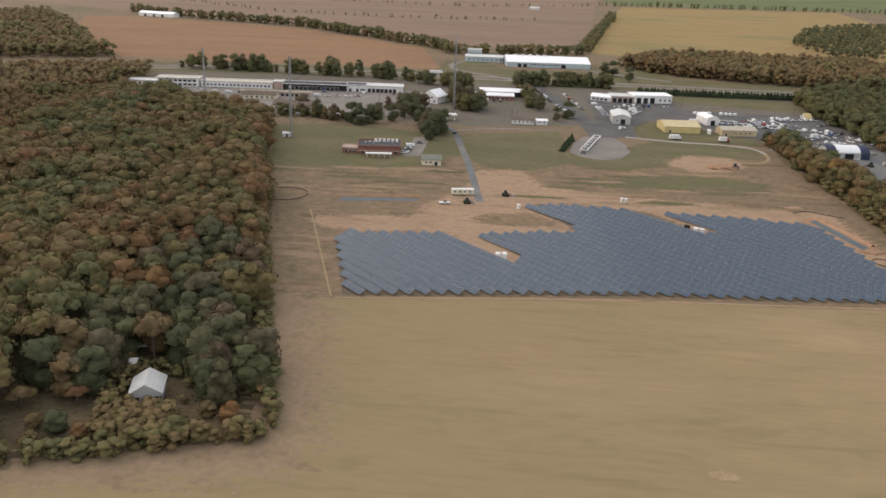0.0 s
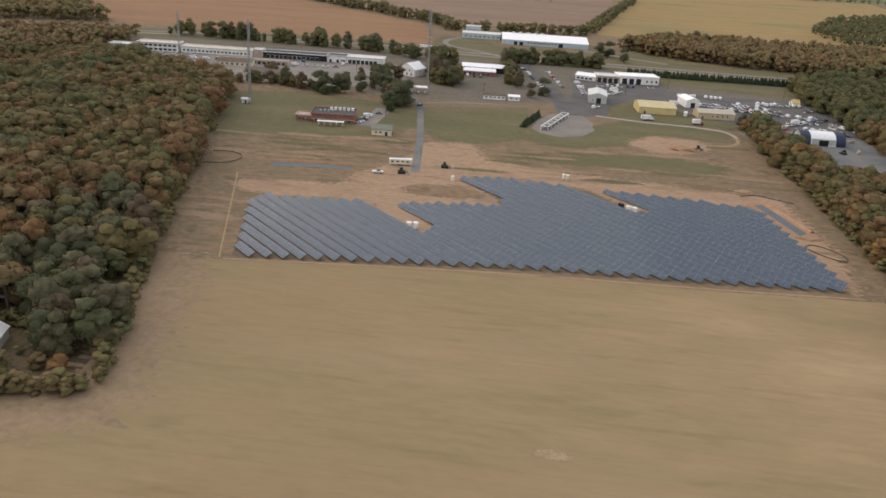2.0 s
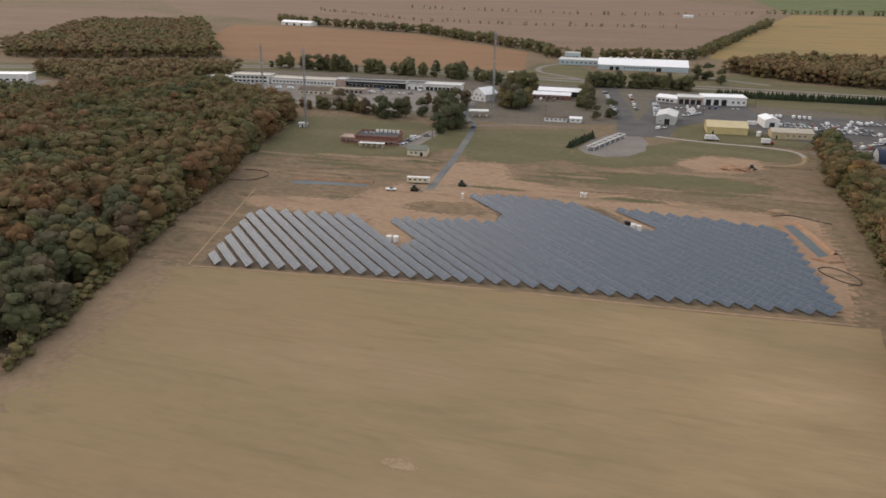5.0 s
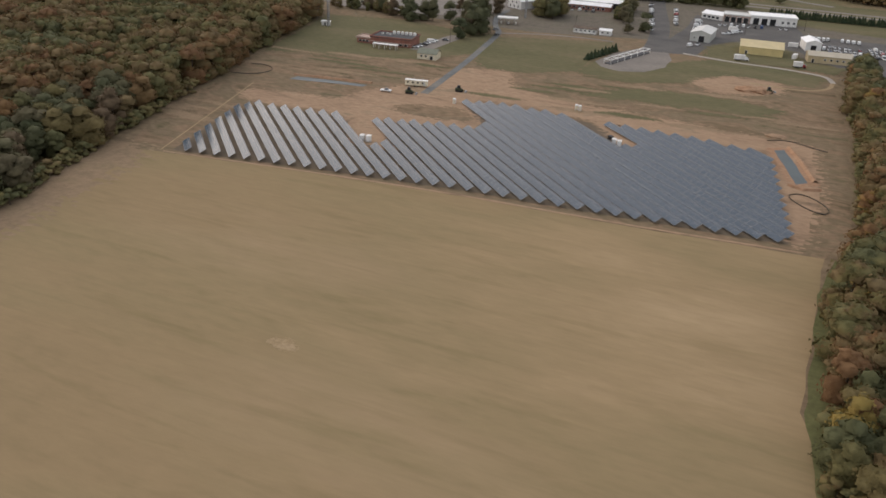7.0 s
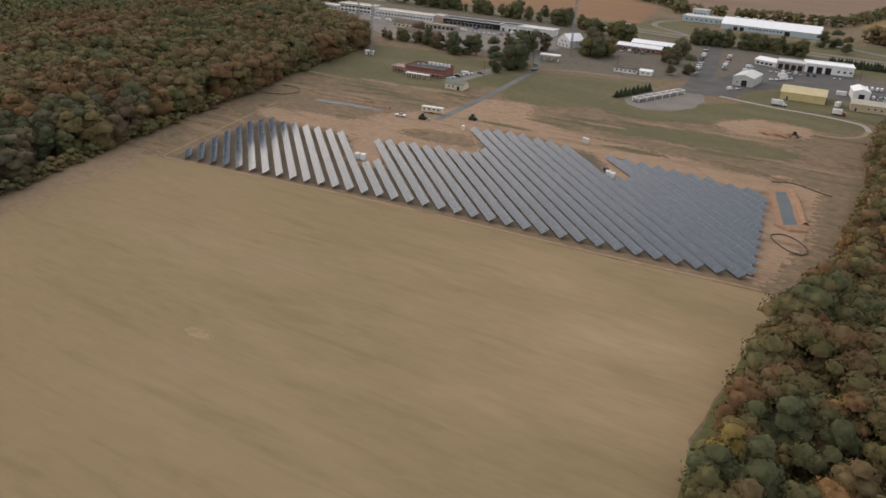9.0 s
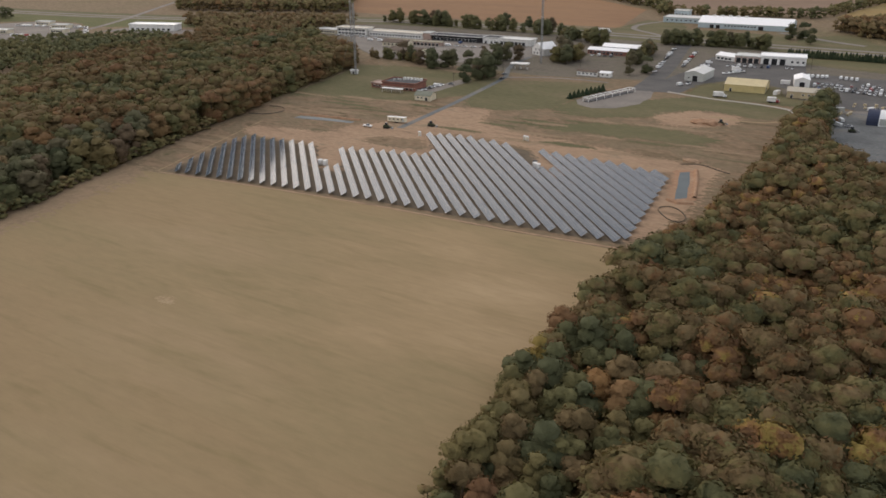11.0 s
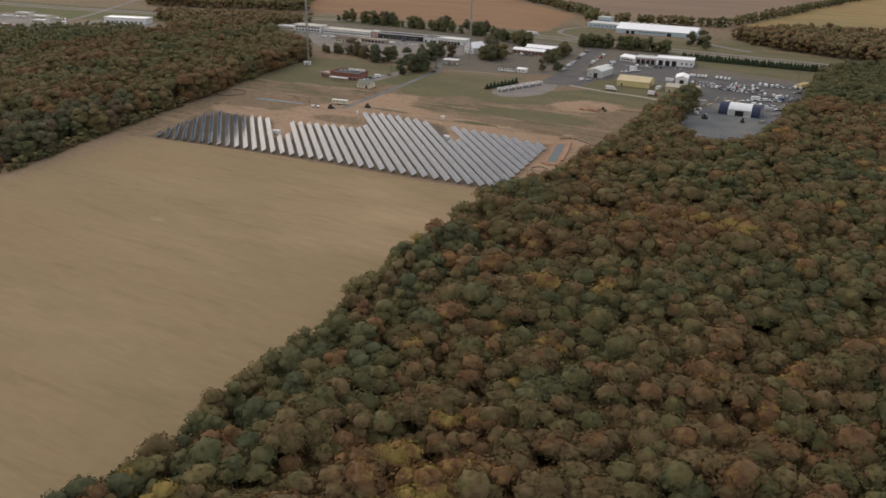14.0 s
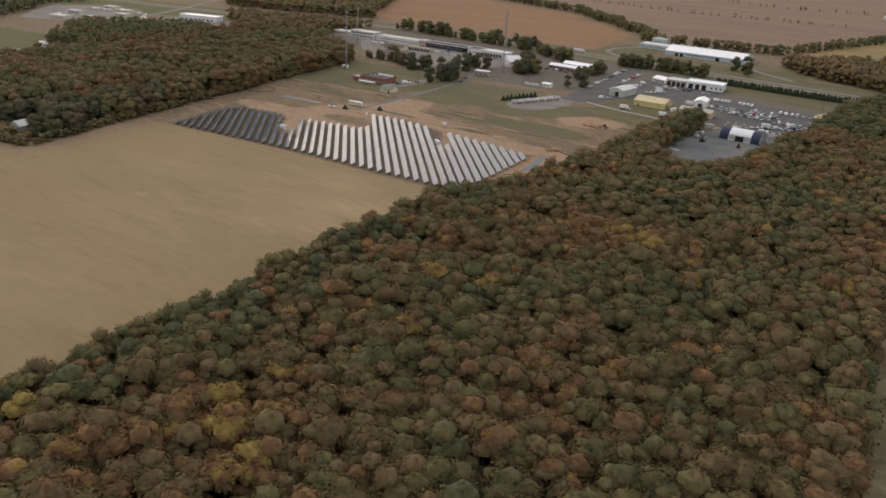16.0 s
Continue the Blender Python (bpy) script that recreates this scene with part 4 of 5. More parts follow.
shrubs = [p for p in spots(CLEARING, 2.7, RNG) if not (-103 < p[0] < -88 and 225 < p[1] < 240)]
wood("undergrowth", [p for p in shrubs if p[1] >= 225], FAR, (2.0, 4.5), M["leaf_stuff"], "low brown shrubs behind the house in the clearing", 0.1, 0.6, wide=1.5)
wood("undergrowth", [p for p in shrubs if p[1] < 225], FAR, (4.0, 6.5), M["leaf_stuff"], "tall brown shrubs that half hide the house", 0.3, 0.7, wide=1.4)


def line_spots(pts, gap, spread, rng):
    out = []
    for (x0, y0), (x1, y1) in zip(pts, pts[1:]):
        d = math.hypot(x1 - x0, y1 - y0)
        for k in range(int(d / gap)):
            f = (k + rng.uniform(0, 1)) * gap / d
            out.append((x0 + (x1 - x0) * f + rng.uniform(-spread, spread), y0 + (y1 - y0) * f + rng.uniform(-spread, spread)))
    return out


wood("tree_row", line_spots([(-620, 1420), (-545, 1375), (-300, 1296), (-98, 1112), (-62, 1060)], 2.6, 8, RNG), FAR, (9, 16), M["leaf_stuff"], "ragged dark tree row between two fields", 0.1, 0.6)
wood("tree_row", line_spots([(-62, 1050), (10, 1060), (100, 1100)], 2.0, 12, RNG), FAR, (9, 14), M["leaf_stuff"], "dark trees behind the white warehouse", 0.1, 0.6)
wood("tree_row", line_spots([(104, 1110), (150, 1380), (225, 1800)], 4, 8, RNG), FAR, (9, 14), M["leaf_stuff"], "tree row at the edge of the yellow crop", 0.1, 0.5)
wood("tree_row", line_spots([(-700, 1760), (-390, 1540), (-130, 1535), (60, 1600)], 14, 6, RNG), FAR, (4, 8), M["leaf_stuff"], "thin broken scrub line across the far field", 0.2, 0.6)
wood("tree_row", line_spots([(-560, 1950), (-100, 1900), (230, 2120)], 20, 8, RNG), FAR, (4, 9), M["leaf_stuff"], "thin far scrub line", 0.2, 0.6)
wood("tree_row", line_spots([(230, 2160), (560, 2250), (900, 2330), (1500, 2480)], 10, 9, RNG), FAR, (8, 14), M["leaf_stuff"], "dark tree line at the far end of the crop", 0.1, 0.5)
wood("wood_far", spots([(128, 985), (165, 940), (240, 905), (330, 885), (420, 900), (430, 1090), (300, 1065), (200, 1070)], 7.5, RNG), FAR, (10, 19), M["leaf_stuff"], "brown and rust autumn wood belt beside the highway", 0.25, 0.84)
wood("wood_far", spots([(296, 872), (520, 862), (700, 1000), (600, 1100), (440, 1060), (430, 900)], 11, RNG), FAR, (12, 18), M["leaf_stuff"], "dark wood beyond the highway", 0.0, 0.4)
wood("wood_far", spots([(-395, 880), (-438, 925), (-520, 1050), (-600, 1170), (-690, 1290), (-830, 1200), (-720, 950), (-680, 850), (-600, 790), (-520, 820)], 11.5, RNG), FAR, (11, 17), M["leaf_stuff"], "dull brown and green wood beyond the highway", 0.2, 0.8, wide=1.25)
wood("wood_far", spots([(-330, 655), (-365, 604), (-420, 668), (-480, 690), (-505, 712), (-420, 762), (-330, 800), (-312, 742)], 8, RNG), FAR, (9, 15), M["leaf_stuff"], "autumn trees beyond the wood", 0.3, 0.85)
wood("wood_far", spots([(-620, 300), (-562, 420), (-596, 470), (-700, 575), (-720, 650), (-900, 620), (-900, 300)], 11, RNG), FAR, (10, 15), M["leaf_stuff"], "dark woods around far houses", 0.0, 0.3)
wood("tree_row", line_spots([(-310, 832), (-200, 828), (-90, 818), (-60, 796), (-30, 772)], 4.6, 7, RNG), EDGE, (5, 18), M["leaf_stuff"], "roadside trees behind the shops", 0.0, 0.45, wide=1.0)
wood("wood_far", spots([(-376, 512), (-372, 590), (-395, 604), (-440, 596), (-476, 566), (-500, 530), (-500, 500), (-450, 450), (-398, 404), (-356, 430)], 8, RNG), FAR, (8, 12), M["leaf_stuff"], "dark mixed trees around far houses", 0.0, 0.4)
wood("wood_far", spots([(438, 1177), (504, 1182), (790, 1830), (541, 1600), (440, 1356)], 15, RNG), FAR, (10, 15), M["leaf_stuff"], "dark trees scattered beyond the yellow crop", 0.0, 0.4)
wood("tree_row", line_spots([(12, 816), (50, 828), (104, 828)], 3.5, 6, RNG), EDGE, (8, 15), M["leaf_stuff"], "dark trees in front of the white warehouse", 0.05, 0.45)
wood("tree_row", line_spots([(-34, 684), (-22, 676), (-20, 694), (-36, 704), (-44, 720)], 3.5, 4, RNG), EDGE, (9, 16), M["leaf_stuff"], "dense dark trees beside the restaurant", 0.05, 0.5)
wood("tree_row", line_spots([(22, 700), (22, 740), (16, 770)], 4, 4, RNG), EDGE, (7, 11), M["leaf_stuff"], "olive trees along the asphalt lane", 0.2, 0.6)
wood("tree_row", line_spots([(-172, 622), (-140, 622), (-110, 616)], 3.5, 5, RNG), EDGE, (6, 10), M["leaf_stuff"], "scrubby trees behind the lawn", 0.1, 0.6)
wood("tree_row", line_spots([(186, 556), (183, 584), (179, 604)], 2.5, 4, RNG), EDGE, (6, 10), M["leaf_stuff"], "autumn trees at the corner of the yard", 0.4, 0.95)


TOWN_TREES = tree_meshes(EDGE, M["leaf_green"], M["leaf_green_thin"])
for k, (x, y, h) in enumerate([(-100, 602, 13), (-94, 612, 11), (-107, 610, 12), (-75, 655, 12), (-68, 664, 13), (-62, 672, 11), (-80, 668, 11), (-88, 660, 9), (-88, 612, 12), (-80, 622, 11), (-72, 634, 11), (-58, 612, 12), (-52, 604, 12), (-66, 642, 12), (-47, 578, 13), (-42, 586, 14), (-50, 566, 11), (-46, 595, 12), (-54, 590, 11),
                               (-20, 672, 13), (-28, 690, 14), (-36, 700, 15), (-40, 716, 14), (28, 690, 10), (30, 700, 11), (22, 704, 9), (48, 665, 11), (40, 652, 9), (24, 735, 10), (20, 750, 11),
                               (14, 812, 11), (28, 820, 11), (38, 826, 12), (52, 824, 11), (66, 830, 11), (80, 828, 12), (94, 830, 10), (104, 905, 12), (114, 912, 13), (126, 880, 12), (-240, 828, 14), (-170, 850, 13), (-255, 842, 12), (-140, 846, 11), (-112, 840, 12),
                               (183, 598, 8), (180, 594, 7), (179, 606, 8), (-120, 614, 10), (-134, 622, 11), (-146, 628, 12)]):
    tree(x + RNG.uniform(-1, 1), y + RNG.uniform(-1, 1), h * 1.3, TOWN_TREES, k, "round broadleaf tree, still mostly green", "town trees", 0.9)


def conifer_mesh():
    bm = bmesh.new()
    rng = random.Random(4)
    for tier in range(5):
        z0, r = 0.08 + tier * 0.17, 0.2 * (1 - tier / 5.4)
        ring = [bm.verts.new((r * rng.uniform(0.8, 1.2) * math.cos(k * math.tau / 9), r * rng.uniform(0.8, 1.2) * math.sin(k * math.tau / 9), z0 + rng.uniform(-0.02, 0.02))) for k in range(9)]
        tip = bm.verts.new((0, 0, min(1.0, z0 + 0.34)))
        for k in range(9):
            bm.faces.new((ring[k], ring[(k + 1) % 9], tip))
        bm.faces.new(ring[::-1])
    me = bpy.data.meshes.new("crown")
    bm.to_mesh(me)
    bm.free()
    me.materials.append(M["evergreen"])
    return me


FIR = conifer_mesh()
FIR_TRUNK = bpy.data.meshes.new("trunk")
bm = bmesh.new()
rod(bm, (0, 0, 0), (0, 0, 0.3), 0.03, 0.02)
bm.to_mesh(FIR_TRUNK)
bm.free()
FIR_TRUNK.materials.append(M["bark"])
for k in range(9):
    f = thing("conifer", 37 + 1.1 * k, 553 + 4.2 * k, 40 * k, 0, "small dark conifer in a planted row", "conifer", "conifers beside the turning circle")
    for me, nm in ((FIR, "crown"), (FIR_TRUNK, "trunk")):
        part(nm, me, None, f).scale = (12, 12, 4.4 + 0.5 * (k % 3))

for k, (x, y) in enumerate(line_spots([(122, 799), (200, 802), (290, 806)], 1.7, 0.5, RNG)):
    f = thing("conifer", x, y, 47 * k, 0, "tall dark conifer in a dense row along the highway", "conifer", "conifers along the highway")
    for me, nm in ((FIR, "crown"), (FIR_TRUNK, "trunk")):
        part(nm, me, None, f).scale = (13, 13, RNG.uniform(5.8, 7.6))


# ---- buildings ----
def building(name, front, depth, height, walls, roof, label, category="building", rise=0.0, ridge="x", over=0.4, doors=(), windows=(), door_mat="dark", flat_lip=0.5, lip=None):
    """A building from the two ends of its front's base line. Doors and windows: (place along the front, width, height, base) on the front; a fifth item "e" puts them on the end wall."""
    (x0, y0), (x1, y1) = front
    L = math.hypot(x1 - x0, y1 - y0)
    rz = math.degrees(math.atan2(y1 - y0, x1 - x0))
    b = thing(name, x0, y0, rz, 0, label, category)
    bm = bmesh.new()
    box_in(bm, L / 2, depth / 2, 0, L, depth, height)
    if rise:
        if ridge == "x":
            for x in (0.0, L):
                f = [bm.verts.new(p) for p in ((x, 0, height), (x, depth, height), (x, depth / 2, height + rise * 0.97))]
                bm.faces.new(f)
        else:
            for y in (0.0, depth):
                bm.faces.new([bm.verts.new(p) for p in ((0, y, height), (L, y, height), (L / 2, y, height + rise * 0.97))])
    part("wall", bm, M[walls], b)
    bm = bmesh.new()
    t = 0.22
    if rise:
        if ridge == "x":
            prof = [(-over, height - over * rise / (depth / 2)), (depth / 2, height + rise), (depth + over, height - over * rise / (depth / 2))]
            ends = [[bm.verts.new((x, y, z + dz)) for (y, z) in prof for dz in (0, t)] for x in (-over, L + over)]
        else:
            prof = [(-over, height - over * rise / (L / 2)), (L / 2, height + rise), (L + over, height - over * rise / (L / 2))]
            ends = [[bm.verts.new((x, y, z + dz)) for (x, z) in prof for dz in (0, t)] for y in (-over, depth + over)]
        a, c = ends
        for k in (0, 2):
            bm.faces.new((a[k + 1], a[k + 3], c[k + 3], c[k + 1]))
            bm.faces.new((a[k], c[k], c[k + 2], a[k + 2]))
            bm.faces.new((a[k], a[k + 2], a[k + 3], a[k + 1]))
            bm.faces.new((c[k], c[k + 1], c[k + 3], c[k + 2]))
        bm.faces.new((a[0], a[1], c[1], c[0]))
        bm.faces.new((a[4], c[4], c[5], a[5]))
        bmesh.ops.recalc_face_normals(bm, faces=bm.faces)
    else:
        box_in(bm, L / 2, depth / 2, height, L + 2 * over, depth + 2 * over, 0.3)
        edge_bm = bmesh.new()
        for cx, cy, sx, sy in ((L / 2, -over + 0.15, L + 2 * over, 0.3), (L / 2, depth + over - 0.15, L + 2 * over, 0.3), (-over + 0.15, depth / 2, 0.3, depth + 2 * over - 0.6), (L + over - 0.15, depth / 2, 0.3, depth + 2 * over - 0.6)):
            box_in(edge_bm, cx, cy, height + 0.302, sx, sy, flat_lip)
        part("parapet", edge_bm, M[lip or roof], b)
    part("roof", bm, M[roof], b)
    for kind, items, m in (("door", doors, door_mat), ("window", windows, "window")):
        for u, w, h, z, *side in items:
            if side:
                frame_bm = boxed(L + 0.03, u, z, 0.1, w + 0.3, h + 0.15)
                pane_bm = boxed(L + 0.07, u, z + 0.02, 0.1, w, h - 0.02)
            else:
                frame_bm = boxed(u, -0.03, z, w + 0.3, 0.1, h + 0.15)
                pane_bm = boxed(u, -0.07, z + 0.02, w, 0.1, h - 0.02)
            d = part(kind, pane_bm, M[m], b)
            part("frame", frame_bm, M["white"], d)
    return b


def even(n, a, b, w, h, z=0.0):
    return [(a + (b - a) * (k + 0.5) / n, w, h, z) for k in range(n)]


# vehicle yard
w = building("warehouse", ((4, 948), (95, 956)), 46, 5.2, "blue_wall", "white_roof", "long white-roofed warehouse with teal walls", "warehouse", 4.6, doors=[(14, 4, 3.6, 0), (20, 4, 3.6, 0), (62, 5, 4, 0)], windows=even(10, 26, 58, 2, 1.2, 2.4))
for k in range(5):
    part("roof_vent", boxed(12 + 8 * k, 23, 9.3, 3.5, 3.0, 1.6, bevel=0.1), M["white"], w)
building("warehouse_annex", ((-42, 976), (0, 978)), 24, 5.0, "blue_wall", "grey_roof", "low blue-grey annex of the warehouse", "warehouse", 0, windows=even(8, 2, 42, 2, 1.2, 2))
building("warehouse_block", ((-41, 1010), (-25, 1010)), 12, 9.0, "blue_wall", "grey_roof", "taller blue-grey block behind the annex", "warehouse", 0, windows=even(4, 1, 15, 2, 1.2, 5))
building("service_garage", ((111.5, 749), (144, 755)), 18, 6.0, "white", "white_roof", "white service garage with open truck bays", "garage", 0, doors=even(3, 1, 19, 4, 4.6), windows=even(3, 21, 33, 1.6, 1.5, 2))
building("service_garage", ((92, 748), (111.5, 749.2)), 16, 5.0, "pink_wall", "grey_roof", "faded pink garage wing with four truck bays", "garage", 0, doors=even(4, 0.5, 18.5, 3.4, 3.9))
building("showroom", ((75, 755), (91.5, 749)), 13, 3.6, "white", "white_roof", "small white showroom with a low pitched roof", "building", 1.8, windows=even(4, 1, 15, 2.4, 1.6, 0.8))
building("metal_shed", ((81, 652), (94, 651.5)), 25, 5.6, "grey_wall", "grey_roof", "pale grey metal shed with an open doorway", "shed", 1.8, "y", doors=[(7.5, 3.6, 4, 0)], windows=[(3, 1, 1, 2)])
building("metal_shed", ((115, 629), (140.5, 631)), 22, 4.6, "yellow_wall", "yellow_roof", "yellow sheet-metal shed with a low pitched roof", "shed", 2.6, doors=[(4, 1.2, 2.2, 0), (7, 3, 3.4, 0, "e")])
building("metal_shed", ((152.5, 664), (162, 666)), 18, 5.4, "white", "white_roof", "white sheet-metal shed with a dark doorway", "shed", 1.6, "y", doors=[(5, 3.4, 3.8, 0)])
building("metal_shed", ((155, 627), (180, 630)), 13, 4.2, "tan_wall", "tan_roof", "long tan sheet-metal shed", "shed", 1.8, doors=[(3, 1.2, 2.2, 0)], windows=even(4, 8, 22, 1.2, 1, 1.8))
hg = thing("fabric_hangar", 208, 572, 3, 0, "white fabric hangar with navy end bands", "hangar")


def vault(x0, x1, r, y):
    bm = bmesh.new()
    rows = [[bm.verts.new((x, y - rr * math.cos(math.pi * k / 14), 0.92 * rr * math.sin(math.pi * k / 14) ** 0.8)) for k in range(15)] for x in (x0, x1) for rr in (r, r - 0.25)]
    a, ai, b, bi = rows
    for k in range(14):
        bm.faces.new((a[k], a[k + 1], b[k + 1], b[k]))
        bm.faces.new((ai[k], bi[k], bi[k + 1], ai[k + 1]))
        bm.faces.new((a[k], ai[k], ai[k + 1], a[k + 1]))
        bm.faces.new((b[k], b[k + 1], bi[k + 1], bi[k]))
    bmesh.ops.recalc_face_normals(bm, faces=bm.faces)
    return bm


part("band", vault(0, 6.2, 8.2, 8.2), M["navy"], hg, "navy fabric band")
part("cover", vault(6.2, 21.5, 8.2, 8.2), M["fabric"], hg, "white fabric cover")
part("band", vault(21.5, 27.5, 8.2, 8.2), M["navy"], hg, "navy fabric band")
for x in (0.4, 27.2):
    bm = bmesh.new()
    vs = [bm.verts.new((x, 8.2 - 7.9 * math.cos(math.pi * k / 14), 0.92 * 7.9 * math.sin(math.pi * k / 14) ** 0.8)) for k in range(15)]
    bm.faces.new(vs)
    bmesh.ops.solidify(bm, geom=bm.faces[:], thickness=0.15)
    part("end_wall", bm, M["fabric"], hg, "white end wall")
part("doorway", boxed(14, -0.1, 0, 5.5, 0.8, 3.6), M["dark"], hg)
part("front_wall", boxed(14, 0.3, 0, 14.5, 0.5, 4.2), M["grey_wall"], hg)

# brick building and its shed
bb = building("brick_office", ((-87, 518), (-62, 521)), 17, 4.4, "brick", "dark_roof", "low red-brick building with a dark flat roof", "building", 0, over=0.5, lip="brick", windows=even(7, 1, 24, 1.8, 1.2, 0.6), flat_lip=0.7)
part("eave_band", boxed(12.5, -0.75, 2.05, 26.0, 0.6, 0.3), M["pink_wall"], bb, "faded pink eave band")
for k in range(6):
    part("roof_unit", boxed(10 + 2.6 * k, 14, 4.7, 1.6, 1.6, 1.7, bevel=0.08), M["white"], bb, "white roof ventilation unit")
for k in range(4):
    part("roof_unit", boxed(4 + 2.4 * k, 10 + 1.6 * (k % 2), 4.7, 1.0, 1.0, 0.9, bevel=0.06), M["grey_wall"], bb, "pale roof ventilation unit")
building("brick_wing", ((-96.5, 518.5), (-87.6, 519)), 9, 2.9, "brick", "pink_wall", "low red-brick wing with a faded pink roof", "building", 0, over=0.6, lip="pink_wall", windows=even(3, 1, 8, 1.6, 1.1, 0.8))
porch = thing("porch", -81, 508.5, 7, 0, "long flat white porch roof on posts before the brick building", "porch")
part("roof", boxed(7.5, 2.2, 2.5, 15.5, 3.6, 0.3), M["white"], porch)
for k in range(5):
    for y in (0.6, 3.8):
        part("post", boxed(0.6 + 3.45 * k, y, 0, 0.2, 0.2, 2.5), M["white"], porch)
building("cream_shed", ((-47, 498.5), (-36, 500)), 9, 3.3, "cream", "green_roof", "cream shed with a grey-green pitched roof", "shed", 1.9, doors=[(8.2, 1.6, 2.2, 0)], windows=[(2.5, 1.2, 0.9, 1.4), (5, 1.2, 0.9, 1.4)])

# shops
building("shop_row", ((-186, 733), (-134, 738)), 14, 4.6, "dark", "dark_roof", "long row of shops behind a dark open front", "shops", 0, over=1.6, lip="white", windows=even(12, 1, 46, 3, 2.4, 0.4))
building("shop", ((-133.5, 738), (-117, 739)), 14, 5.2, "white", "dark_roof", "white shop with a blank front", "shop", 0, lip="white", doors=[(3, 2, 2.4, 0), (9, 2, 2.4, 0)], windows=[(13.5, 4, 1.4, 1)])
building("shop_row", ((-116.5, 739), (-86, 741.5)), 14, 5.0, "white", "grey_roof", "white shop row with dark arched openings", "shops", 0, over=0.8, lip="white", doors=even(7, 0.5, 25.5, 2.8, 3))
building("shop_row", ((-256, 726), (-196, 731)), 14, 4.6, "white", "tan_roof", "long white shop row with many small windows", "shops", 0, lip="white", windows=even(18, 1, 59, 1.8, 1.4, 1.4))
building("shop", ((-195, 731), (-187, 732)), 10, 6.0, "pink_wall", "grey_roof", "narrow tan sign block at the end of the shops", "shop", 0)
building("motel", ((-291, 720), (-257.5, 724)), 13, 6.6, "white", "tan_roof", "two-storey white motel with dark window bands", "motel", 0, over=1.0, lip="white", windows=even(8, 1, 32.5, 2.8, 1.6, 0.9) + even(8, 1, 32.5, 2.8, 1.6, 4.0))
building("motel", ((-316, 719), (-293, 720)), 12, 3.6, "cream", "grey_roof", "low cream motel wing", "motel", 0, over=0.8, windows=even(6, 1, 22, 2, 1.4, 1))
building("low_shop", ((-206, 680), (-180, 682)), 12, 3.4, "cream", "brown_roof", "low shop with a brown pitched roof", "shop", 2.2, windows=even(6, 1, 25, 1.6, 1.4, 1))
building("low_shop", ((-172, 642), (-142, 645)), 18, 3.4, "cream", "brown_roof", "low wide building with a brown pitched roof", "shop", 2.4, windows=even(7, 1, 29, 1.6, 1.4, 1))
building("carport", ((-213, 696), (-157, 702)), 6, 3.0, "pink_wall", "tan_roof", "long low flat-roofed strip of garages", "garages", 0, doors=even(14, 1, 55, 2.6, 2.2))
building("white_house", ((-66, 705), (-53, 698)), 15, 5.6, "white", "white_roof", "tall white gabled house", "house", 4.6, "y", windows=even(3, 1, 14, 1.2, 1.6, 1) + even(2, 3, 12, 1.2, 1.4, 4))
building("restaurant", ((-26, 730), (9, 732)), 10, 3.6, "brick", "white_roof", "restaurant under a long white roof", "restaurant", 1.8, windows=even(8, 1, 31, 2, 1.6, 0.9))
building("restaurant", ((-20, 747), (17, 749)), 14, 4.4, "dark", "white_roof", "restaurant hall under a white pitched roof", "restaurant", 2.0, windows=even(6, 1, 27, 2, 1.6, 0.9))
building("mobile_home", ((6.5, 633), (22, 634)), 5, 3.0, "white", "brown_roof", "long white mobile home with a brown roof", "mobile home", 1.0, windows=even(5, 0.5, 15.5, 1.2, 1, 1.2))
building("mobile_home", ((24, 634.3), (32, 635)), 5, 3.0, "white", "white_roof", "short white mobile home", "mobile home", 0.9, windows=even(2, 0.5, 7.5, 1.2, 1, 1.2))
building("house", ((-100, 226), (-92, 228)), 9, 3.2, "grey_wall", "grey_roof", "small pale house at a clearing in the wood", "house", 2.6, "y", doors=[(4.5, 1, 2.1, 0)], windows=[(2, 1, 1.2, 1), (7, 1, 1.2, 1)])
building("garden_shed", ((-110, 243), (-106, 243.5)), 4, 2.2, "white", "grey_roof", "little white garden shed among the trees", "shed", 1.0, doors=[(2.5, 1, 1.9, 0)])
building("house", ((-112, 258), (-107, 259)), 6, 2.8, "white", "grey_roof", "small white house half hidden by trees", "house", 2.4, "y", windows=[(2, 1, 1.2, 1), (5, 1, 1.2, 1)])
building("barn", ((-575, 1350), (-515, 1338)), 18, 5, "white", "white_roof", "long white barn at the end of the orange field", "barn", 2.5, doors=even(3, 4, 50, 4, 3.6))
building("roadside_store", ((-500, 634), (-452, 652)), 16, 6, "white", "white_roof", "long white store beside the far highway", "store", 0, windows=even(8, 1, 48, 3, 1.6, 1))
for x, y in ((-350, 352), (-382, 392), (-440, 372)):
    building("house", ((x, y), (x + 8, y + 2)), 6, 3, "white", "grey_roof", "small white house on a green meadow", "house", 2.2, windows=even(3, 1, 10, 1.2, 1.3, 1))
building("farmhouse", ((60, 1905), (80, 1905)), 10, 4, "white", "grey_roof", "far white farmhouse in the open field", "house", 2.5, windows=even(4, 1, 19, 1.4, 1.4, 1.2))
for k, (x, y, L) in enumerate([(-606, 548, 18), (-590, 604, 20), (-556, 580, 16), (-630, 612, 18), (-574, 508, 24)]):
    building("far_shop", ((x, y), (x + L, y + 5)), 9, 3.4, "cream", "grey_roof", "far low pale shop among the trees", "shop", 0, windows=even(5, 1, L - 1, 2, 1.4, 1))

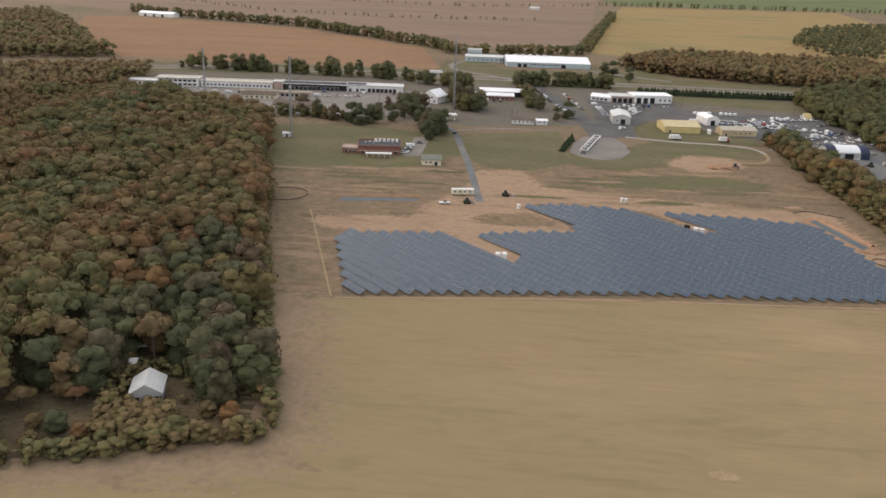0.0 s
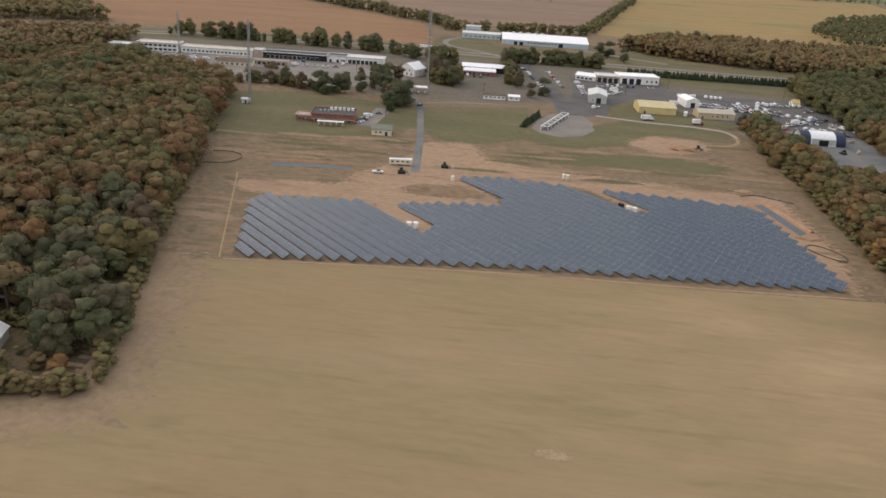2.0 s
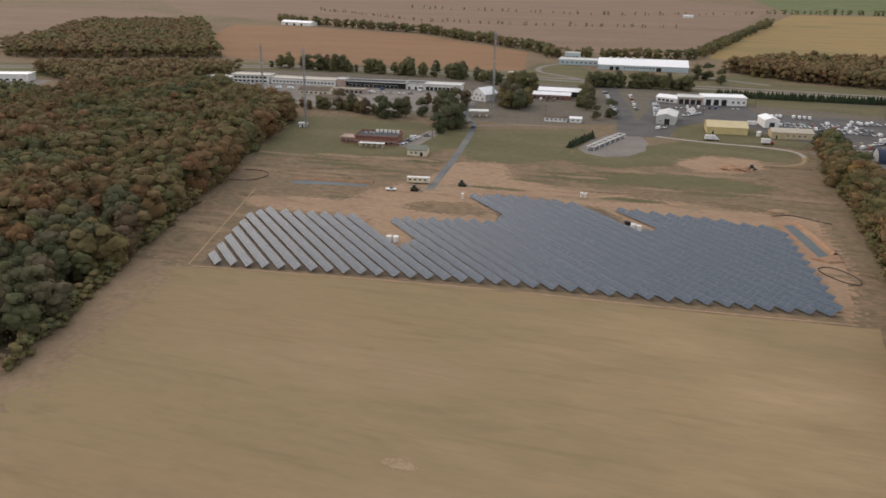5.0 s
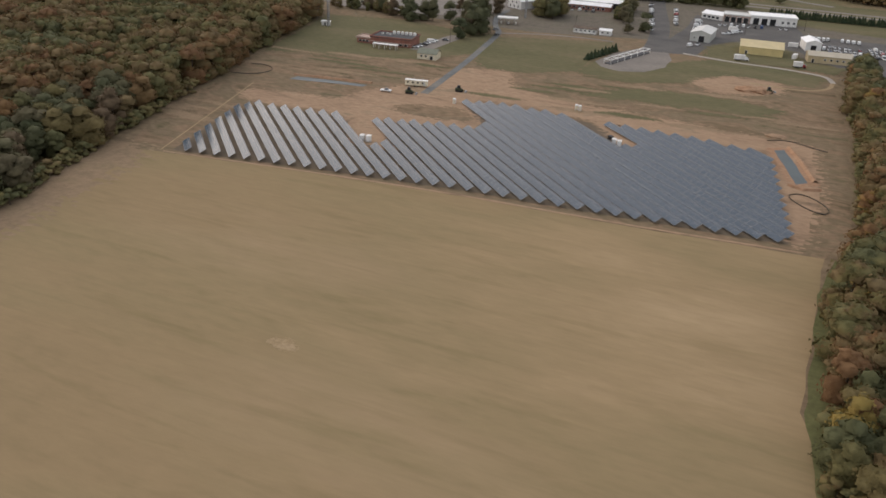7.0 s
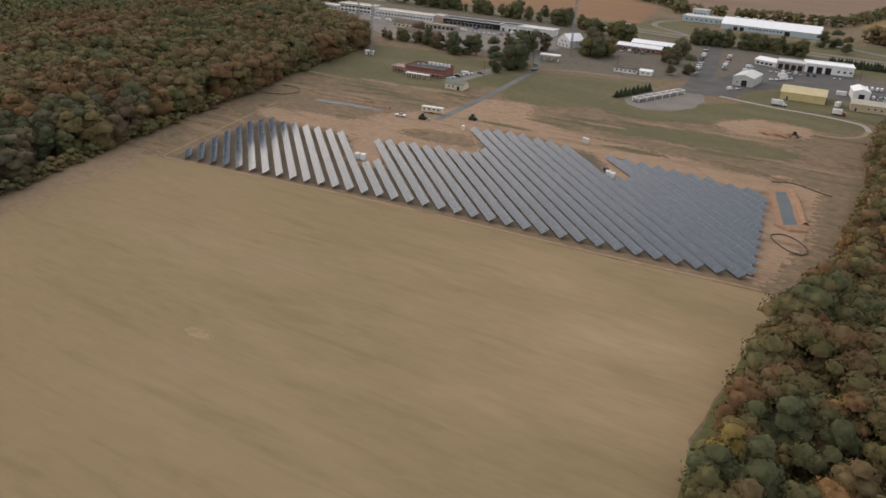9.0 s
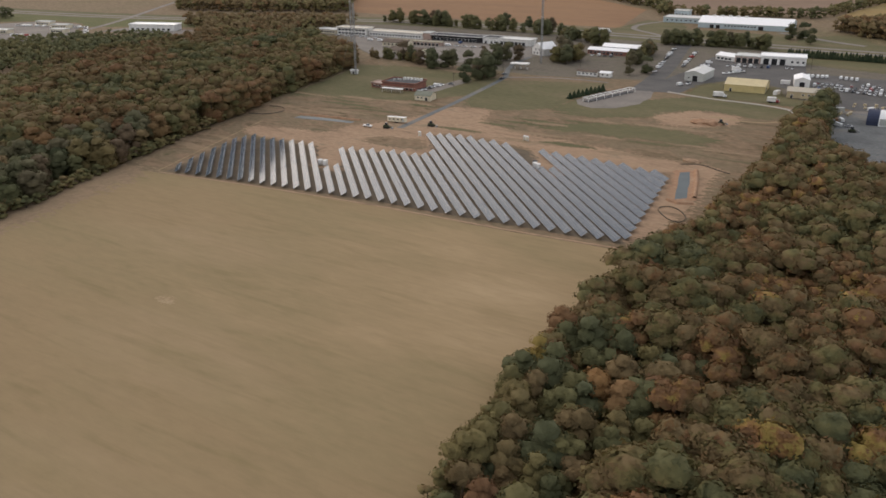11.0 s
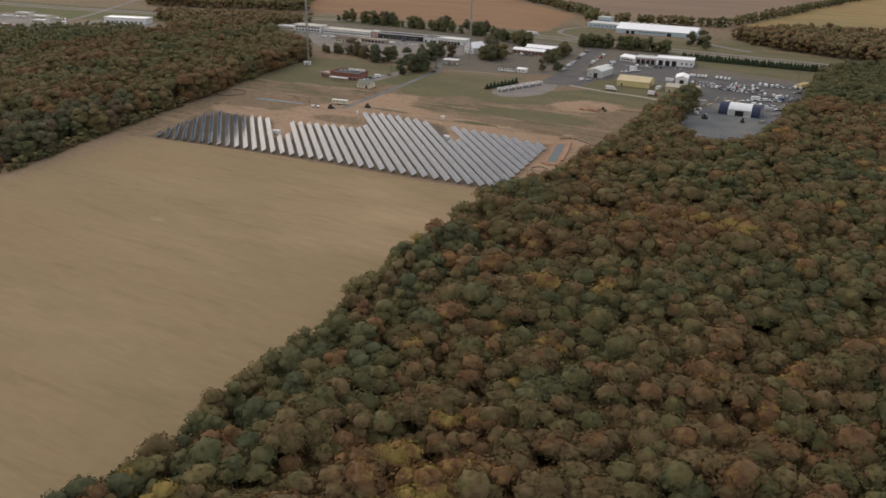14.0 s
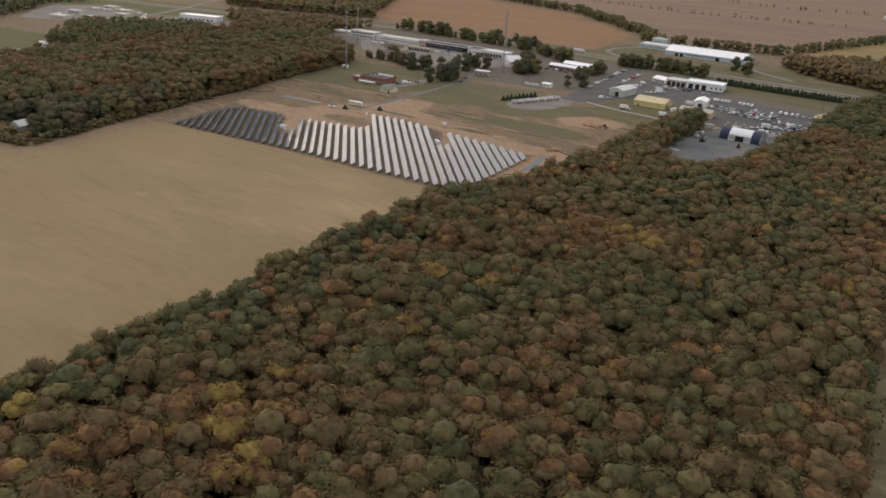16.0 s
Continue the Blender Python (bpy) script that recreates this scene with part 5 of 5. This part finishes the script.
gas = thing("fuel_canopy", -47, 629, 14, 0, "flat white canopy on posts over the pumps", "canopy")
part("canopy", boxed(7, 3.5, 4.0, 14, 7, 0.7, bevel=0.05), M["white"], gas)
for x in (1.5, 6.5, 11.5):
    part("post", boxed(x, 3.5, 0, 0.4, 0.4, 4.0), M["steel"], gas)
    part("pump", boxed(x + 1.2, 3.5, 0, 0.9, 0.5, 1.6, bevel=0.05), M["white"], gas)
pg = thing("timber_frame", 52, 548, 73.5, 0, "long white open frame standing on gravel", "frame")
for x in np.arange(0, 48.1, 8):
    for y in (0, 4.4):
        part("post", boxed(x, y, 0.1, 0.25, 0.25, 2.4), M["white"], pg)
    part("crossbeam", boxed(x, 2.2, 2.5, 0.45, 4.8, 0.35), M["white"], pg)
for y in (0, 4.4):
    part("beam", boxed(24, y, 2.5, 48.4, 0.45, 0.36), M["white"], pg)
part("deck", boxed(24, 2.2, 0.1, 48, 4.0, 0.3), M["dark_roof"], pg)


def mast(x, y, h, label):
    t = thing("radio_mast", x, y, 20, 0, label, "mast")
    legs = [(0.75 * math.cos(a), 0.75 * math.sin(a)) for a in (0.5, 2.6, 4.7)]
    for lx, ly in legs:
        part("leg", rods([((lx, ly, 0), (lx, ly, h), 0.2)]), M["steel"], t)
    lace = []
    for k in range(int(h / 1.5)):
        for i in range(3):
            (ax, ay), (bx, by) = legs[i], legs[(i + 1) % 3]
            lace.append(((ax, ay, 1.5 * k), (bx, by, 1.5 * k + 1.5), 0.1))
    part("lattice", rods(lace, 4), M["steel"], t)
    part("lamp_ring", rods([((-0.9, 0, h * 0.62), (0.9, 0, h * 0.62), 0.25), ((0, -0.9, h * 0.97), (0, 0.9, h * 0.97), 0.2)]), M["white"], t, "white antenna drums")
    for a in (0.3, 2.4, 4.5):
        part("guy_wire", rods([((0, 0, h * 0.85), (22 * math.cos(a), 22 * math.sin(a), 0), 0.02)], 3), M["steel"], t)
    return t


mast(-135.5, 550.5, 52, "tall guyed steel lattice mast behind a hut")
mast(-38, 664, 58, "tall guyed steel lattice mast beside the road")
mast(-232, 668, 40, "steel lattice mast behind the shops")
building("mast_hut", ((-141.5, 552), (-136.5, 552.5)), 2.6, 2.2, "white", "white_roof", "small white equipment hut at the mast", "hut", 0, doors=[(2.5, 1, 1.9, 0)])


# ---- vehicles ----
PAINTS = [paint("car_" + n, c, 0.3, 0.1, 0.08, spec=0.5) for n, c in (("white", (0.75, 0.75, 0.74)), ("silver", (0.42, 0.43, 0.44)), ("grey", (0.16, 0.165, 0.17)), ("blue", (0.05, 0.09, 0.2)), ("red", (0.3, 0.035, 0.03)), ("black", (0.02, 0.02, 0.022)))]


def shell(profile, width, inset):
    """A body swept across the car from its side outline, drawn in towards the top."""
    bm = bmesh.new()
    zs = [z for _, z in profile]
    z0, z1 = min(zs), max(zs)
    sides = [[bm.verts.new((x, s * (width / 2 - inset * (z - z0) / (z1 - z0)), z)) for x, z in profile] for s in (-1, 1)]
    bm.faces.new(sides[0])
    bm.faces.new(sides[1][::-1])
    n = len(profile)
    for k in range(n):
        bm.faces.new((sides[0][k], sides[1][k], sides[1][(k + 1) % n], sides[0][(k + 1) % n]))
    bmesh.ops.recalc_face_normals(bm, faces=bm.faces)
    bmesh.ops.bevel(bm, geom=bm.edges[:], offset=0.06, segments=1, affect="EDGES")
    return bm


def mesh_of(bm, mats, name):
    me = bpy.data.meshes.new(name)
    bm.to_mesh(me)
    bm.free()
    me.materials.append(mats)
    return me


def tyre_mesh(r, w):
    bm = bmesh.new()
    rod(bm, (0, -w / 2, 0), (0, w / 2, 0), r, r, 12)
    return mesh_of(bm, M["rubber"], "wheel")


CAR_WHEEL, TRUCK_WHEEL = tyre_mesh(0.33, 0.22), tyre_mesh(0.5, 0.3)
KINDS = {
    "car": (shell([(-2.2, 0.3), (-2.25, 0.75), (-1.5, 0.95), (1.2, 0.95), (2.1, 0.8), (2.2, 0.35)], 1.8, 0.06), shell([(-1.75, 0.9), (-1.2, 1.42), (0.35, 1.45), (1.15, 0.9)], 1.66, 0.22), 1.35),
    "van": (shell([(-2.6, 0.35), (-2.65, 2.05), (1.3, 2.1), (2.0, 1.25), (2.7, 1.05), (2.75, 0.4)], 1.95, 0.1), shell([(0.9, 1.25), (0.95, 1.85), (1.38, 1.85), (1.92, 1.25)], 1.9, 0.06), 1.6),
    "pickup_truck": (shell([(-2.7, 0.45), (-2.7, 1.05), (-0.6, 1.08), (1.3, 1.1), (2.6, 1.0), (2.65, 0.45)], 1.9, 0.05), shell([(-0.7, 1.05), (-0.5, 1.75), (0.7, 1.75), (1.35, 1.05)], 1.75, 0.16), 1.7),
}
CAR_MESH = {}
for kind, (body, cab, axle) in KINDS.items():
    base = mesh_of(body, PAINTS[0], "body")
    CAR_MESH[kind] = ([base] + [base.copy() for _ in PAINTS[1:]], mesh_of(cab, M["window"], "cabin"), axle)
    for me, p in zip(CAR_MESH[kind][0], PAINTS):
        me.materials[0] = p
NAMES = ["white", "silver", "dark grey", "blue", "red", "black"]


def vehicle(kind, x, y, rz, color, group="parked vehicles"):
    bodies, cab, axle = CAR_MESH[kind]
    v = thing(kind, x, y, rz, 0.12, "%s %s parked on worn paving" % (NAMES[color], kind.replace("_", " ")), kind.replace("_", " "), group)
    part("body", bodies[color], None, v)
    part("cabin", cab, None, v, "dark glass cabin")
    for ax in (-axle, axle):
        for ay in (-0.82, 0.82):
            part("wheel", CAR_WHEEL, None, v).location = (ax, ay, 0.33)


rng = random.Random(11)


def parked(x0, y0, x1, y1, n, turn, whites=0.45, kinds=("car", "car", "pickup_truck", "van"), gaps=0.12):
    for k in range(n):
        if rng.random() < gaps:
            continue
        f = k / max(n - 1, 1)
        c = 0 if rng.random() < min(1, whites + 0.2) else rng.randrange(1, 6)
        vehicle(rng.choice(kinds), x0 + (x1 - x0) * f + rng.uniform(-0.4, 0.4), y0 + (y1 - y0) * f + rng.uniform(-0.6, 0.6), turn + rng.uniform(-5, 5), c)


parked(154, 709, 166, 711, 5, 95, 1.0, ("van",), 0)
parked(175, 712, 186, 710, 4, 95, 1.0, ("van",), 0.2)
parked(164, 686, 208, 683, 15, 95, 0.5)
parked(164, 675, 218, 676, 18, 92, 0.45)
parked(182, 666, 220, 669, 12, 94, 0.5)
parked(192, 691, 216, 689, 8, 95, 0.8, ("van", "car"))
parked(208, 701, 234, 705, 7, 92, 0.8, ("van", "car"), 0.3)
parked(202, 611, 224, 617, 6, 60, 0.4, gaps=0.3)
parked(217, 635, 250, 643, 9, 80, 0.5, gaps=0.25)
parked(228, 655, 252, 665, 7, 85, 0.5, gaps=0.3)
parked(238, 605, 258, 623, 6, 40, 0.4, gaps=0.2)
parked(242, 683, 256, 695, 5, 70, 0.5)
parked(168, 668, 234, 658, 20, 100, 0.6, gaps=0.15)
parked(212, 623, 248, 655, 12, 40, 0.6, ("pickup_truck", "van", "car"), 0.2)
parked(224, 613, 256, 635, 9, 120, 0.6, ("pickup_truck", "van"), 0.25)
parked(218, 699, 252, 707, 9, 95, 0.8, ("van", "car"), 0.3)
parked(92, 727, 108, 731, 5, 90, 0.6)
parked(112, 731, 138, 737, 7, 90, 0.6, gaps=0.3)
parked(100, 691, 108, 705, 4, 20, 0.7)
parked(80, 683, 76, 739, 9, 15, 0.5, gaps=0.2)
parked(54, 664, 30, 788, 15, 75, 0.5, gaps=0.2)
parked(68, 678, 52, 778, 12, 78, 0.5, gaps=0.3)
parked(-184, 724, -92, 731, 12, 90, 0.4, gaps=0.5)
parked(-160, 706, -96, 716, 9, 10, 0.5, gaps=0.4)
parked(-284, 712, -240, 716, 9, 90, 0.5, gaps=0.3)
parked(-234, 700, -180, 712, 7, 5, 0.3, gaps=0.4)
parked(-60, 524, -58, 548, 6, 5, 0.6, gaps=0.2)
parked(-54, 548, -52, 566, 4, 5, 0.4, gaps=0.2)
parked(-24, 722, 14, 724, 8, 90, 0.5, gaps=0.3)
parked(-640, 596, -560, 622, 20, 80, 0.8, ("van", "car"), 0.2)
parked(-600, 530, -540, 560, 14, 60, 0.7, ("van", "car"), 0.3)
parked(-560, 625, -520, 596, 9, 40, 0.6, gaps=0.3)
vehicle("car", -40, 607, 60, 2)
vehicle("car", -33, 590, 70, 5)
vehicle("pickup_truck", 88, 638, 80, 0)
vehicle("van", 84, 632, 70, 0)
vehicle("pickup_truck", -29, 425, 10, 0, "site vehicles")


def box_truck(x, y, rz, length, label, box="white", cab_color=0):
    t = thing("box_truck", x, y, rz, 0.12, label, "truck")
    part("cargo_box", boxed(-0.8, 0, 0.9, length, 2.4, 2.6, bevel=0.06), M[box], t)
    part("chassis", boxed(0.2, 0, 0.5, length + 2.2, 1.6, 0.35), M["dark"], t)
    cab = part("cab", shell([(0, 0.5), (0, 2.3), (1.0, 2.3), (1.5, 1.5), (2.1, 1.35), (2.15, 0.5)], 2.1, 0.1), PAINTS[cab_color], t)
    cab.location = (length / 2 - 0.75, 0, 0)
    part("windscreen", boxed(length / 2 + 0.5, 0, 1.5, 0.6, 1.9, 0.7), M["window"], t)
    for ax in (-length / 2 + 0.8, -length / 2 + 2.0, length / 2 + 0.5):
        for ay in (-0.95, 0.95):
            part("wheel", TRUCK_WHEEL, None, t).location = (ax, ay, 0.5)


box_truck(118, 606, 12, 6.4, "white box truck parked on the lane")
box_truck(151, 606, 6, 5.2, "white and orange truck beside the lane", "white", 4)
box_truck(-278, 850, 8, 13, "long white lorry on the highway")
box_truck(-66, 866, -2, 12, "white lorry on the highway")
box_truck(30, 842, 172, 11, "white lorry on the highway")
box_truck(104, 706, 20, 5.5, "white box truck before the garage")
box_truck(184, 584, 70, 6, "white box truck at the gravel yard")


def site_trailer(x, y, rz, length, label, wall="cream"):
    t = thing("site_trailer", x, y, rz, 0.08, label, "trailer")
    part("body", boxed(0, 0, 0.6, length, 2.5, 2.5, bevel=0.06), M[wall], t)
    part("roof", boxed(0, 0, 3.12, length + 0.2, 2.7, 0.14), M["white"], t)
    for k in range(4):
        part("window", boxed(-length / 2 + (k + 0.6) * length / 4.4, -1.27, 1.7, 1.0, 0.06, 0.8), M["window"], t)
    part("door", boxed(length / 2 - 1.3, -1.28, 0.7, 0.9, 0.06, 2.0), M["grey_wall"], t)
    for ax in (-0.6, 0.6):
        for ay in (-1.0, 1.0):
            part("wheel", TRUCK_WHEEL, None, t).location = (ax, ay, 0.5)
    return t


site_trailer(-21, 442.3, 11, 11.2, "cream site office trailer on orange dirt")


def digger(x, y, rz, label):
    t = thing("tracked_loader", x, y, rz, -0.02, label, "machine")
    for s in (-0.9, 0.9):
        part("track", shell([(-1.7, 0.1), (-1.9, 0.5), (-1.6, 0.9), (1.6, 0.9), (1.9, 0.5), (1.7, 0.1)], 0.5, 0.0), M["rubber"], t).location = (0, s, 0)
    part("hull", boxed(-0.3, 0, 0.8, 3.2, 1.6, 1.1, bevel=0.1), M["machine"], t)
    part("cab", boxed(-0.2, 0, 1.9, 1.5, 1.4, 1.3, taper=0.85, bevel=0.08), M["window"], t)
    part("arm", rods([((0.9, 0.6, 1.4), (3.2, 0.6, 0.7), 0.12), ((0.9, -0.6, 1.4), (3.2, -0.6, 0.7), 0.12)]), M["machine"], t)
    part("bucket", boxed(3.4, 0, 0.15, 0.8, 2.2, 0.8, taper=0.75), M["steel"], t)


digger(1, 444.5, 5, "dark green tracked loader on the dirt")
digger(-18, 428, 8, "dark green tracked loader by the site trailer")
digger(139, 531, 40, "dark loader on a heap of red earth")


def inverter(x, y, rz, label):
    t = thing("inverter_cabinet", x, y, rz, 0.1, label, "cabinet", "white inverter cabinets")
    part("plinth", boxed(0, 0, 0, 2.0, 2.4, 0.25), M["concrete"], t)
    part("body", boxed(0, 0, 0.25, 1.7, 2.1, 2.2, bevel=0.05), M["white"], t)
    part("door", boxed(0, -1.06, 0.4, 1.4, 0.06, 1.9), M["fabric"], t)
    part("roof", boxed(0, 0, 2.45, 1.95, 2.35, 0.12), M["white"], t)


inverter(-2.6, 353.0, 10, "white inverter cabinet on a bare strip between panel rows")
inverter(0.0, 353.4, 10, "white inverter cabinet on a bare strip between panel rows")
inverter(87.2, 401.4, 12, "white inverter cabinet on a bare strip between panel rows")
inverter(89.6, 400.1, 12, "white inverter cabinet on a bare strip between panel rows")
tr = thing("transformer", 84.5, 407, -45, 0.1, "black transformer box beside the inverters", "transformer")
part("body", boxed(0, 0, 0.15, 2.2, 1.6, 1.7, bevel=0.06), M["dark"], tr)
part("plinth", boxed(0, 0, 0, 2.6, 2.0, 0.16), M["concrete"], tr)


def toilet(x, y):
    t = thing("portable_toilet", x, y, 15, 0.1, "white portable toilet on the dirt", "toilet", "portable toilets")
    part("body", boxed(0, 0, 0, 1.3, 1.3, 2.2, taper=0.95), M["white"], t)
    part("roof", boxed(0, 0, 2.2, 1.4, 1.4, 0.22, taper=0.7), M["fabric"], t)
    part("door", boxed(0, -0.66, 0.1, 0.8, 0.06, 1.9), M["cream"], t)


toilet(7.2, 423.5)
toilet(59.8, 444.4)
toilet(61.6, 444.0)
patch("water", [(-80.5, 420), (-62, 424), (-43, 427), (-42.5, 431), (-60, 430), (-80, 427)], 0.13, M["pond"], 0.4, 4, "narrow murky settling pond", "pond")
patch("ground_dirt", [(145, 431), (152, 435), (165, 394), (157, 387), (153, 398)], 0.12, M["red_dirt"], 0.8, 2, "raw red earth round the settling pond", "ground", soft=2.0)
patch("water", [(147.6, 429), (151.5, 432), (161.5, 394), (157.6, 390)], 0.13, M["pond"], 0.4, 4, "narrow murky settling pond", "pond")


def bank(pts, width, height, material, label):
    """A low ridge of thrown-up earth along a line."""
    bm = bmesh.new()
    last = None
    for i, (x, y) in enumerate(pts):
        a, b = pts[max(i - 1, 0)], pts[min(i + 1, len(pts) - 1)]
        d = Vector((b[0] - a[0], b[1] - a[1])).normalized()
        ring = [bm.verts.new((x - d.y * width * f, y + d.x * width * f, z)) for f, z in ((-0.5, 0.02), (-0.15, height), (0.15, height * 0.95), (0.5, 0.02))]
        if last:
            for k in range(3):
                bm.faces.new((last[k], last[k + 1], ring[k + 1], ring[k]))
        last = ring
    bmesh.ops.recalc_face_normals(bm, faces=bm.faces)
    return tagged(part("earth_bank", bm, material), label, "earth bank", "", "structure")


bank([(-83, 429), (-62, 432.5), (-42, 435)], 2.2, 0.9, M["red_dirt"], "low bank of raw red earth behind the pond")
bank([(164, 396), (158, 420), (153, 436)], 2.4, 0.9, M["red_dirt"], "low bank of raw red earth beside the pond")
bank([(155, 388), (160, 385), (166, 388)], 2.2, 0.8, M["red_dirt"], "low bank of raw red earth at the pond's end")


def fence(pts, label, closed):
    for _ in range(2):
        ends = [] if closed else [pts[0]]
        loop = pts + pts[:1] if closed else pts
        pts = ends + [(a[0] + (b[0] - a[0]) * u, a[1] + (b[1] - a[1]) * u) for a, b in zip(loop, loop[1:]) for u in (0.25, 0.75)] + ([] if closed else [pts[-1]])
    t = thing("silt_fence", pts[0][0], pts[0][1], 0, 0, label, "fence")
    o = Vector(pts[0])
    run = pts + pts[:1] if closed else pts
    bm = bmesh.new()
    for (x0, y0), (x1, y1) in zip(run, run[1:]):
        box_in(bm, (x0 + x1) / 2 - o.x, (y0 + y1) / 2 - o.y, 0, math.hypot(x1 - x0, y1 - y0), 0.12, 0.45, math.atan2(y1 - y0, x1 - x0))
    part("cloth", bm, M["silt"], t)
    for x, y in pts[::2]:
        part("stake", boxed(x - o.x, y - o.y, 0, 0.1, 0.1, 0.7), M["bark"], t)


fence([(154.5, 375), (158, 380), (163, 378.5), (169, 370), (168.5, 363), (163, 364)], "black silt fence in a ring on bare earth", True)
fence([(-115, 437), (-107, 439), (-99, 434), (-97, 427), (-101, 418), (-112, 415.5)], "black silt fence in a ring on dry grass", False)
fence([(144, 442), (152, 447), (163, 440), (168, 438)], "black silt fence beside the pond", False)

# earth heap
bm = bmesh.new()
bmesh.ops.create_icosphere(bm, subdivisions=3, radius=1.0)
for v in bm.verts:
    k = 1 + 0.3 * noise.noise(v.co * 2.0) + 0.12 * noise.noise(v.co * 6.0)
    v.co = Vector((v.co.x * 9 * k, v.co.y * 5 * k, max(v.co.z, -0.05) * 2.6 * k))
heap = tagged(part("earth_mound", bm, M["red_dirt"]), "heap of raw reddish earth on scraped ground", "earth heap")
heap.location = (131, 530, 0.05)
bm = bmesh.new()
bmesh.ops.create_icosphere(bm, subdivisions=3, radius=1.0)
for v in bm.verts:
    k = 1 + 0.3 * noise.noise(v.co * 2.3 + Vector((4, 0, 0)))
    v.co = Vector((v.co.x * 4.5 * k, v.co.y * 2.6 * k, max(v.co.z, -0.05) * 1.5 * k))
heap = tagged(part("earth_mound", bm, M["dirt"]), "low heap of pale sand beside the solar rows", "earth heap")
heap.location = (147, 449, 0.05)


def utility_pole(x, y, h):
    t = thing("utility_pole", x, y, rng.uniform(0, 90), 0, "weathered wooden utility pole with a crossarm", "pole", "utility poles")
    part("pole", rods([((0, 0, 0), (0, 0, h), 0.14)]), M["bark"], t)
    part("crossarm", boxed(0, 0, h - 0.9, 2.2, 0.14, 0.16), M["bark"], t)


for x, y in [(-44, 612), (-64, 700), (112, 700), (150, 742), (238, 728), (36, 760), (-100, 700), (-150, 696), (6, 640), (-48, 548), (258, 742)]:
    utility_pole(x, y, 10)


# yard clutter
def pallet_stack(x, y, rz, n, label, m="tan_wall"):
    t = thing("pallet_stack", x, y, rz, 0.11, label, "pallets", "stacks in the yard")
    for k in range(n):
        part("pallet", boxed(rng.uniform(-0.08, 0.08), rng.uniform(-0.08, 0.08), 0.3 * k, 1.6, 1.3, 0.24, rng.uniform(-0.08, 0.08)), M[m], t)


def pipe_stack(x, y, rz, label):
    t = thing("pipe_stack", x, y, rz, 0.11, label, "pipes", "stacks in the yard")
    for k, (u, v) in enumerate([(a * 0.62 + b * 0.31, 0.3 + b * 0.54) for b in range(3) for a in range(4 - b)]):
        part("pipe", rods([((-3, u, v), (3, u, v), 0.3)], 10), M["concrete"], t)


def container(x, y, rz, m, label, z=0.0):
    t = thing("shipping_container", x, y, rz, z, label, "container")
    part("body", boxed(0, 0, 0.1, 6.1, 2.4, 2.5, bevel=0.05), M[m], t)
    for s in (-0.6, 0.6):
        part("door", boxed(3.06, s, 0.25, 0.08, 1.1, 2.2), M[m], t)


def mound(x, y, a, b, h, m, label, seed):
    bm = bmesh.new()
    bmesh.ops.create_icosphere(bm, subdivisions=3, radius=1.0)
    for v in bm.verts:
        k = 1 + 0.35 * noise.noise(v.co * 2.1 + Vector((seed, 0, 0))) + 0.12 * noise.noise(v.co * 6.0)
        v.co = Vector((v.co.x * a * k, v.co.y * b * k, max(v.co.z, -0.05) * h * k))
    tagged(part("earth_mound", bm, M[m]), label, "earth heap").location = (x, y, 0.06)


for x, y, a, b, h, m, label in [(187, 583, 5, 4, 1.8, "floor", "dark heap of soil at the gravel yard"), (193, 577, 3.5, 3, 1.4, "red_dirt", "small heap of brown earth at the gravel yard"), (190, 530, 6, 3, 1.3, "concrete", "pale heap of rubble at the gravel yard"),
                                (200, 512, 4, 3, 1.1, "concrete", "pale heap of rubble at the gravel yard"), (222, 482, 8, 4, 1.4, "scrub", "low heap of brown earth by the wood"), (236, 490, 6, 4, 1.2, "scrub", "low heap of brown earth by the wood")]:
    mound(x, y, a, b, h, m, label, x)
for k in range(9):
    pallet_stack(196 + 5.5 * (k % 5) + rng.uniform(-1, 1), 618 + 7 * (k // 5) + rng.uniform(-1, 1), rng.uniform(0, 90), 2 + k % 4, "stack of worn timber pallets on asphalt")
for x, y, rz in ((236, 600, 20), (240, 560, 75), (186, 560, 60), (244, 588, 30)):
    pipe_stack(x, y, rz, "stack of pale concrete pipes on gravel")
container(190, 600, 20, "grey_wall", "pale grey shipping container at the yard")
container(145, 674, 5, "white", "white shipping container beside the sheds")
container(236, 604, 12, "blue_wall", "blue-grey shipping container beside the hangar")
container(147.5, 634, 80, "white", "white shipping container beside the lane")
digger(204, 550, 30, "dark loader on the gravel yard")
digger(228, 554, 110, "dark loader on the gravel yard")
for k in range(4):
    box_truck(241 + 1.2 * k, 706 + 4.6 * k, 165, 5.4, "yellow and white truck at the edge of the yard", "yellow_wall", 0)
box_truck(222, 634, 30, 6.0, "white box truck in the crowded yard")
box_truck(236, 650, 60, 6.0, "white box truck in the crowded yard")
for k in range(12):
    x, y = 184 + 4.0 * (k % 4) + rng.uniform(-1, 1), 590 + 5.0 * (k // 4) + rng.uniform(-1, 1)
    pallet_stack(x, y, rng.uniform(0, 90), 2 + k % 5, "stack of worn timber pallets beside the gravel yard")
for k in range(7):
    vehicle(rng.choice(("pickup_truck", "van", "car")), 184 + 5.5 * (k % 4) + rng.uniform(-0.6, 0.6), 562 + 12 * (k // 4) + rng.uniform(-2, 2), rng.uniform(0, 180), rng.choice((0, 0, 1, 2)))
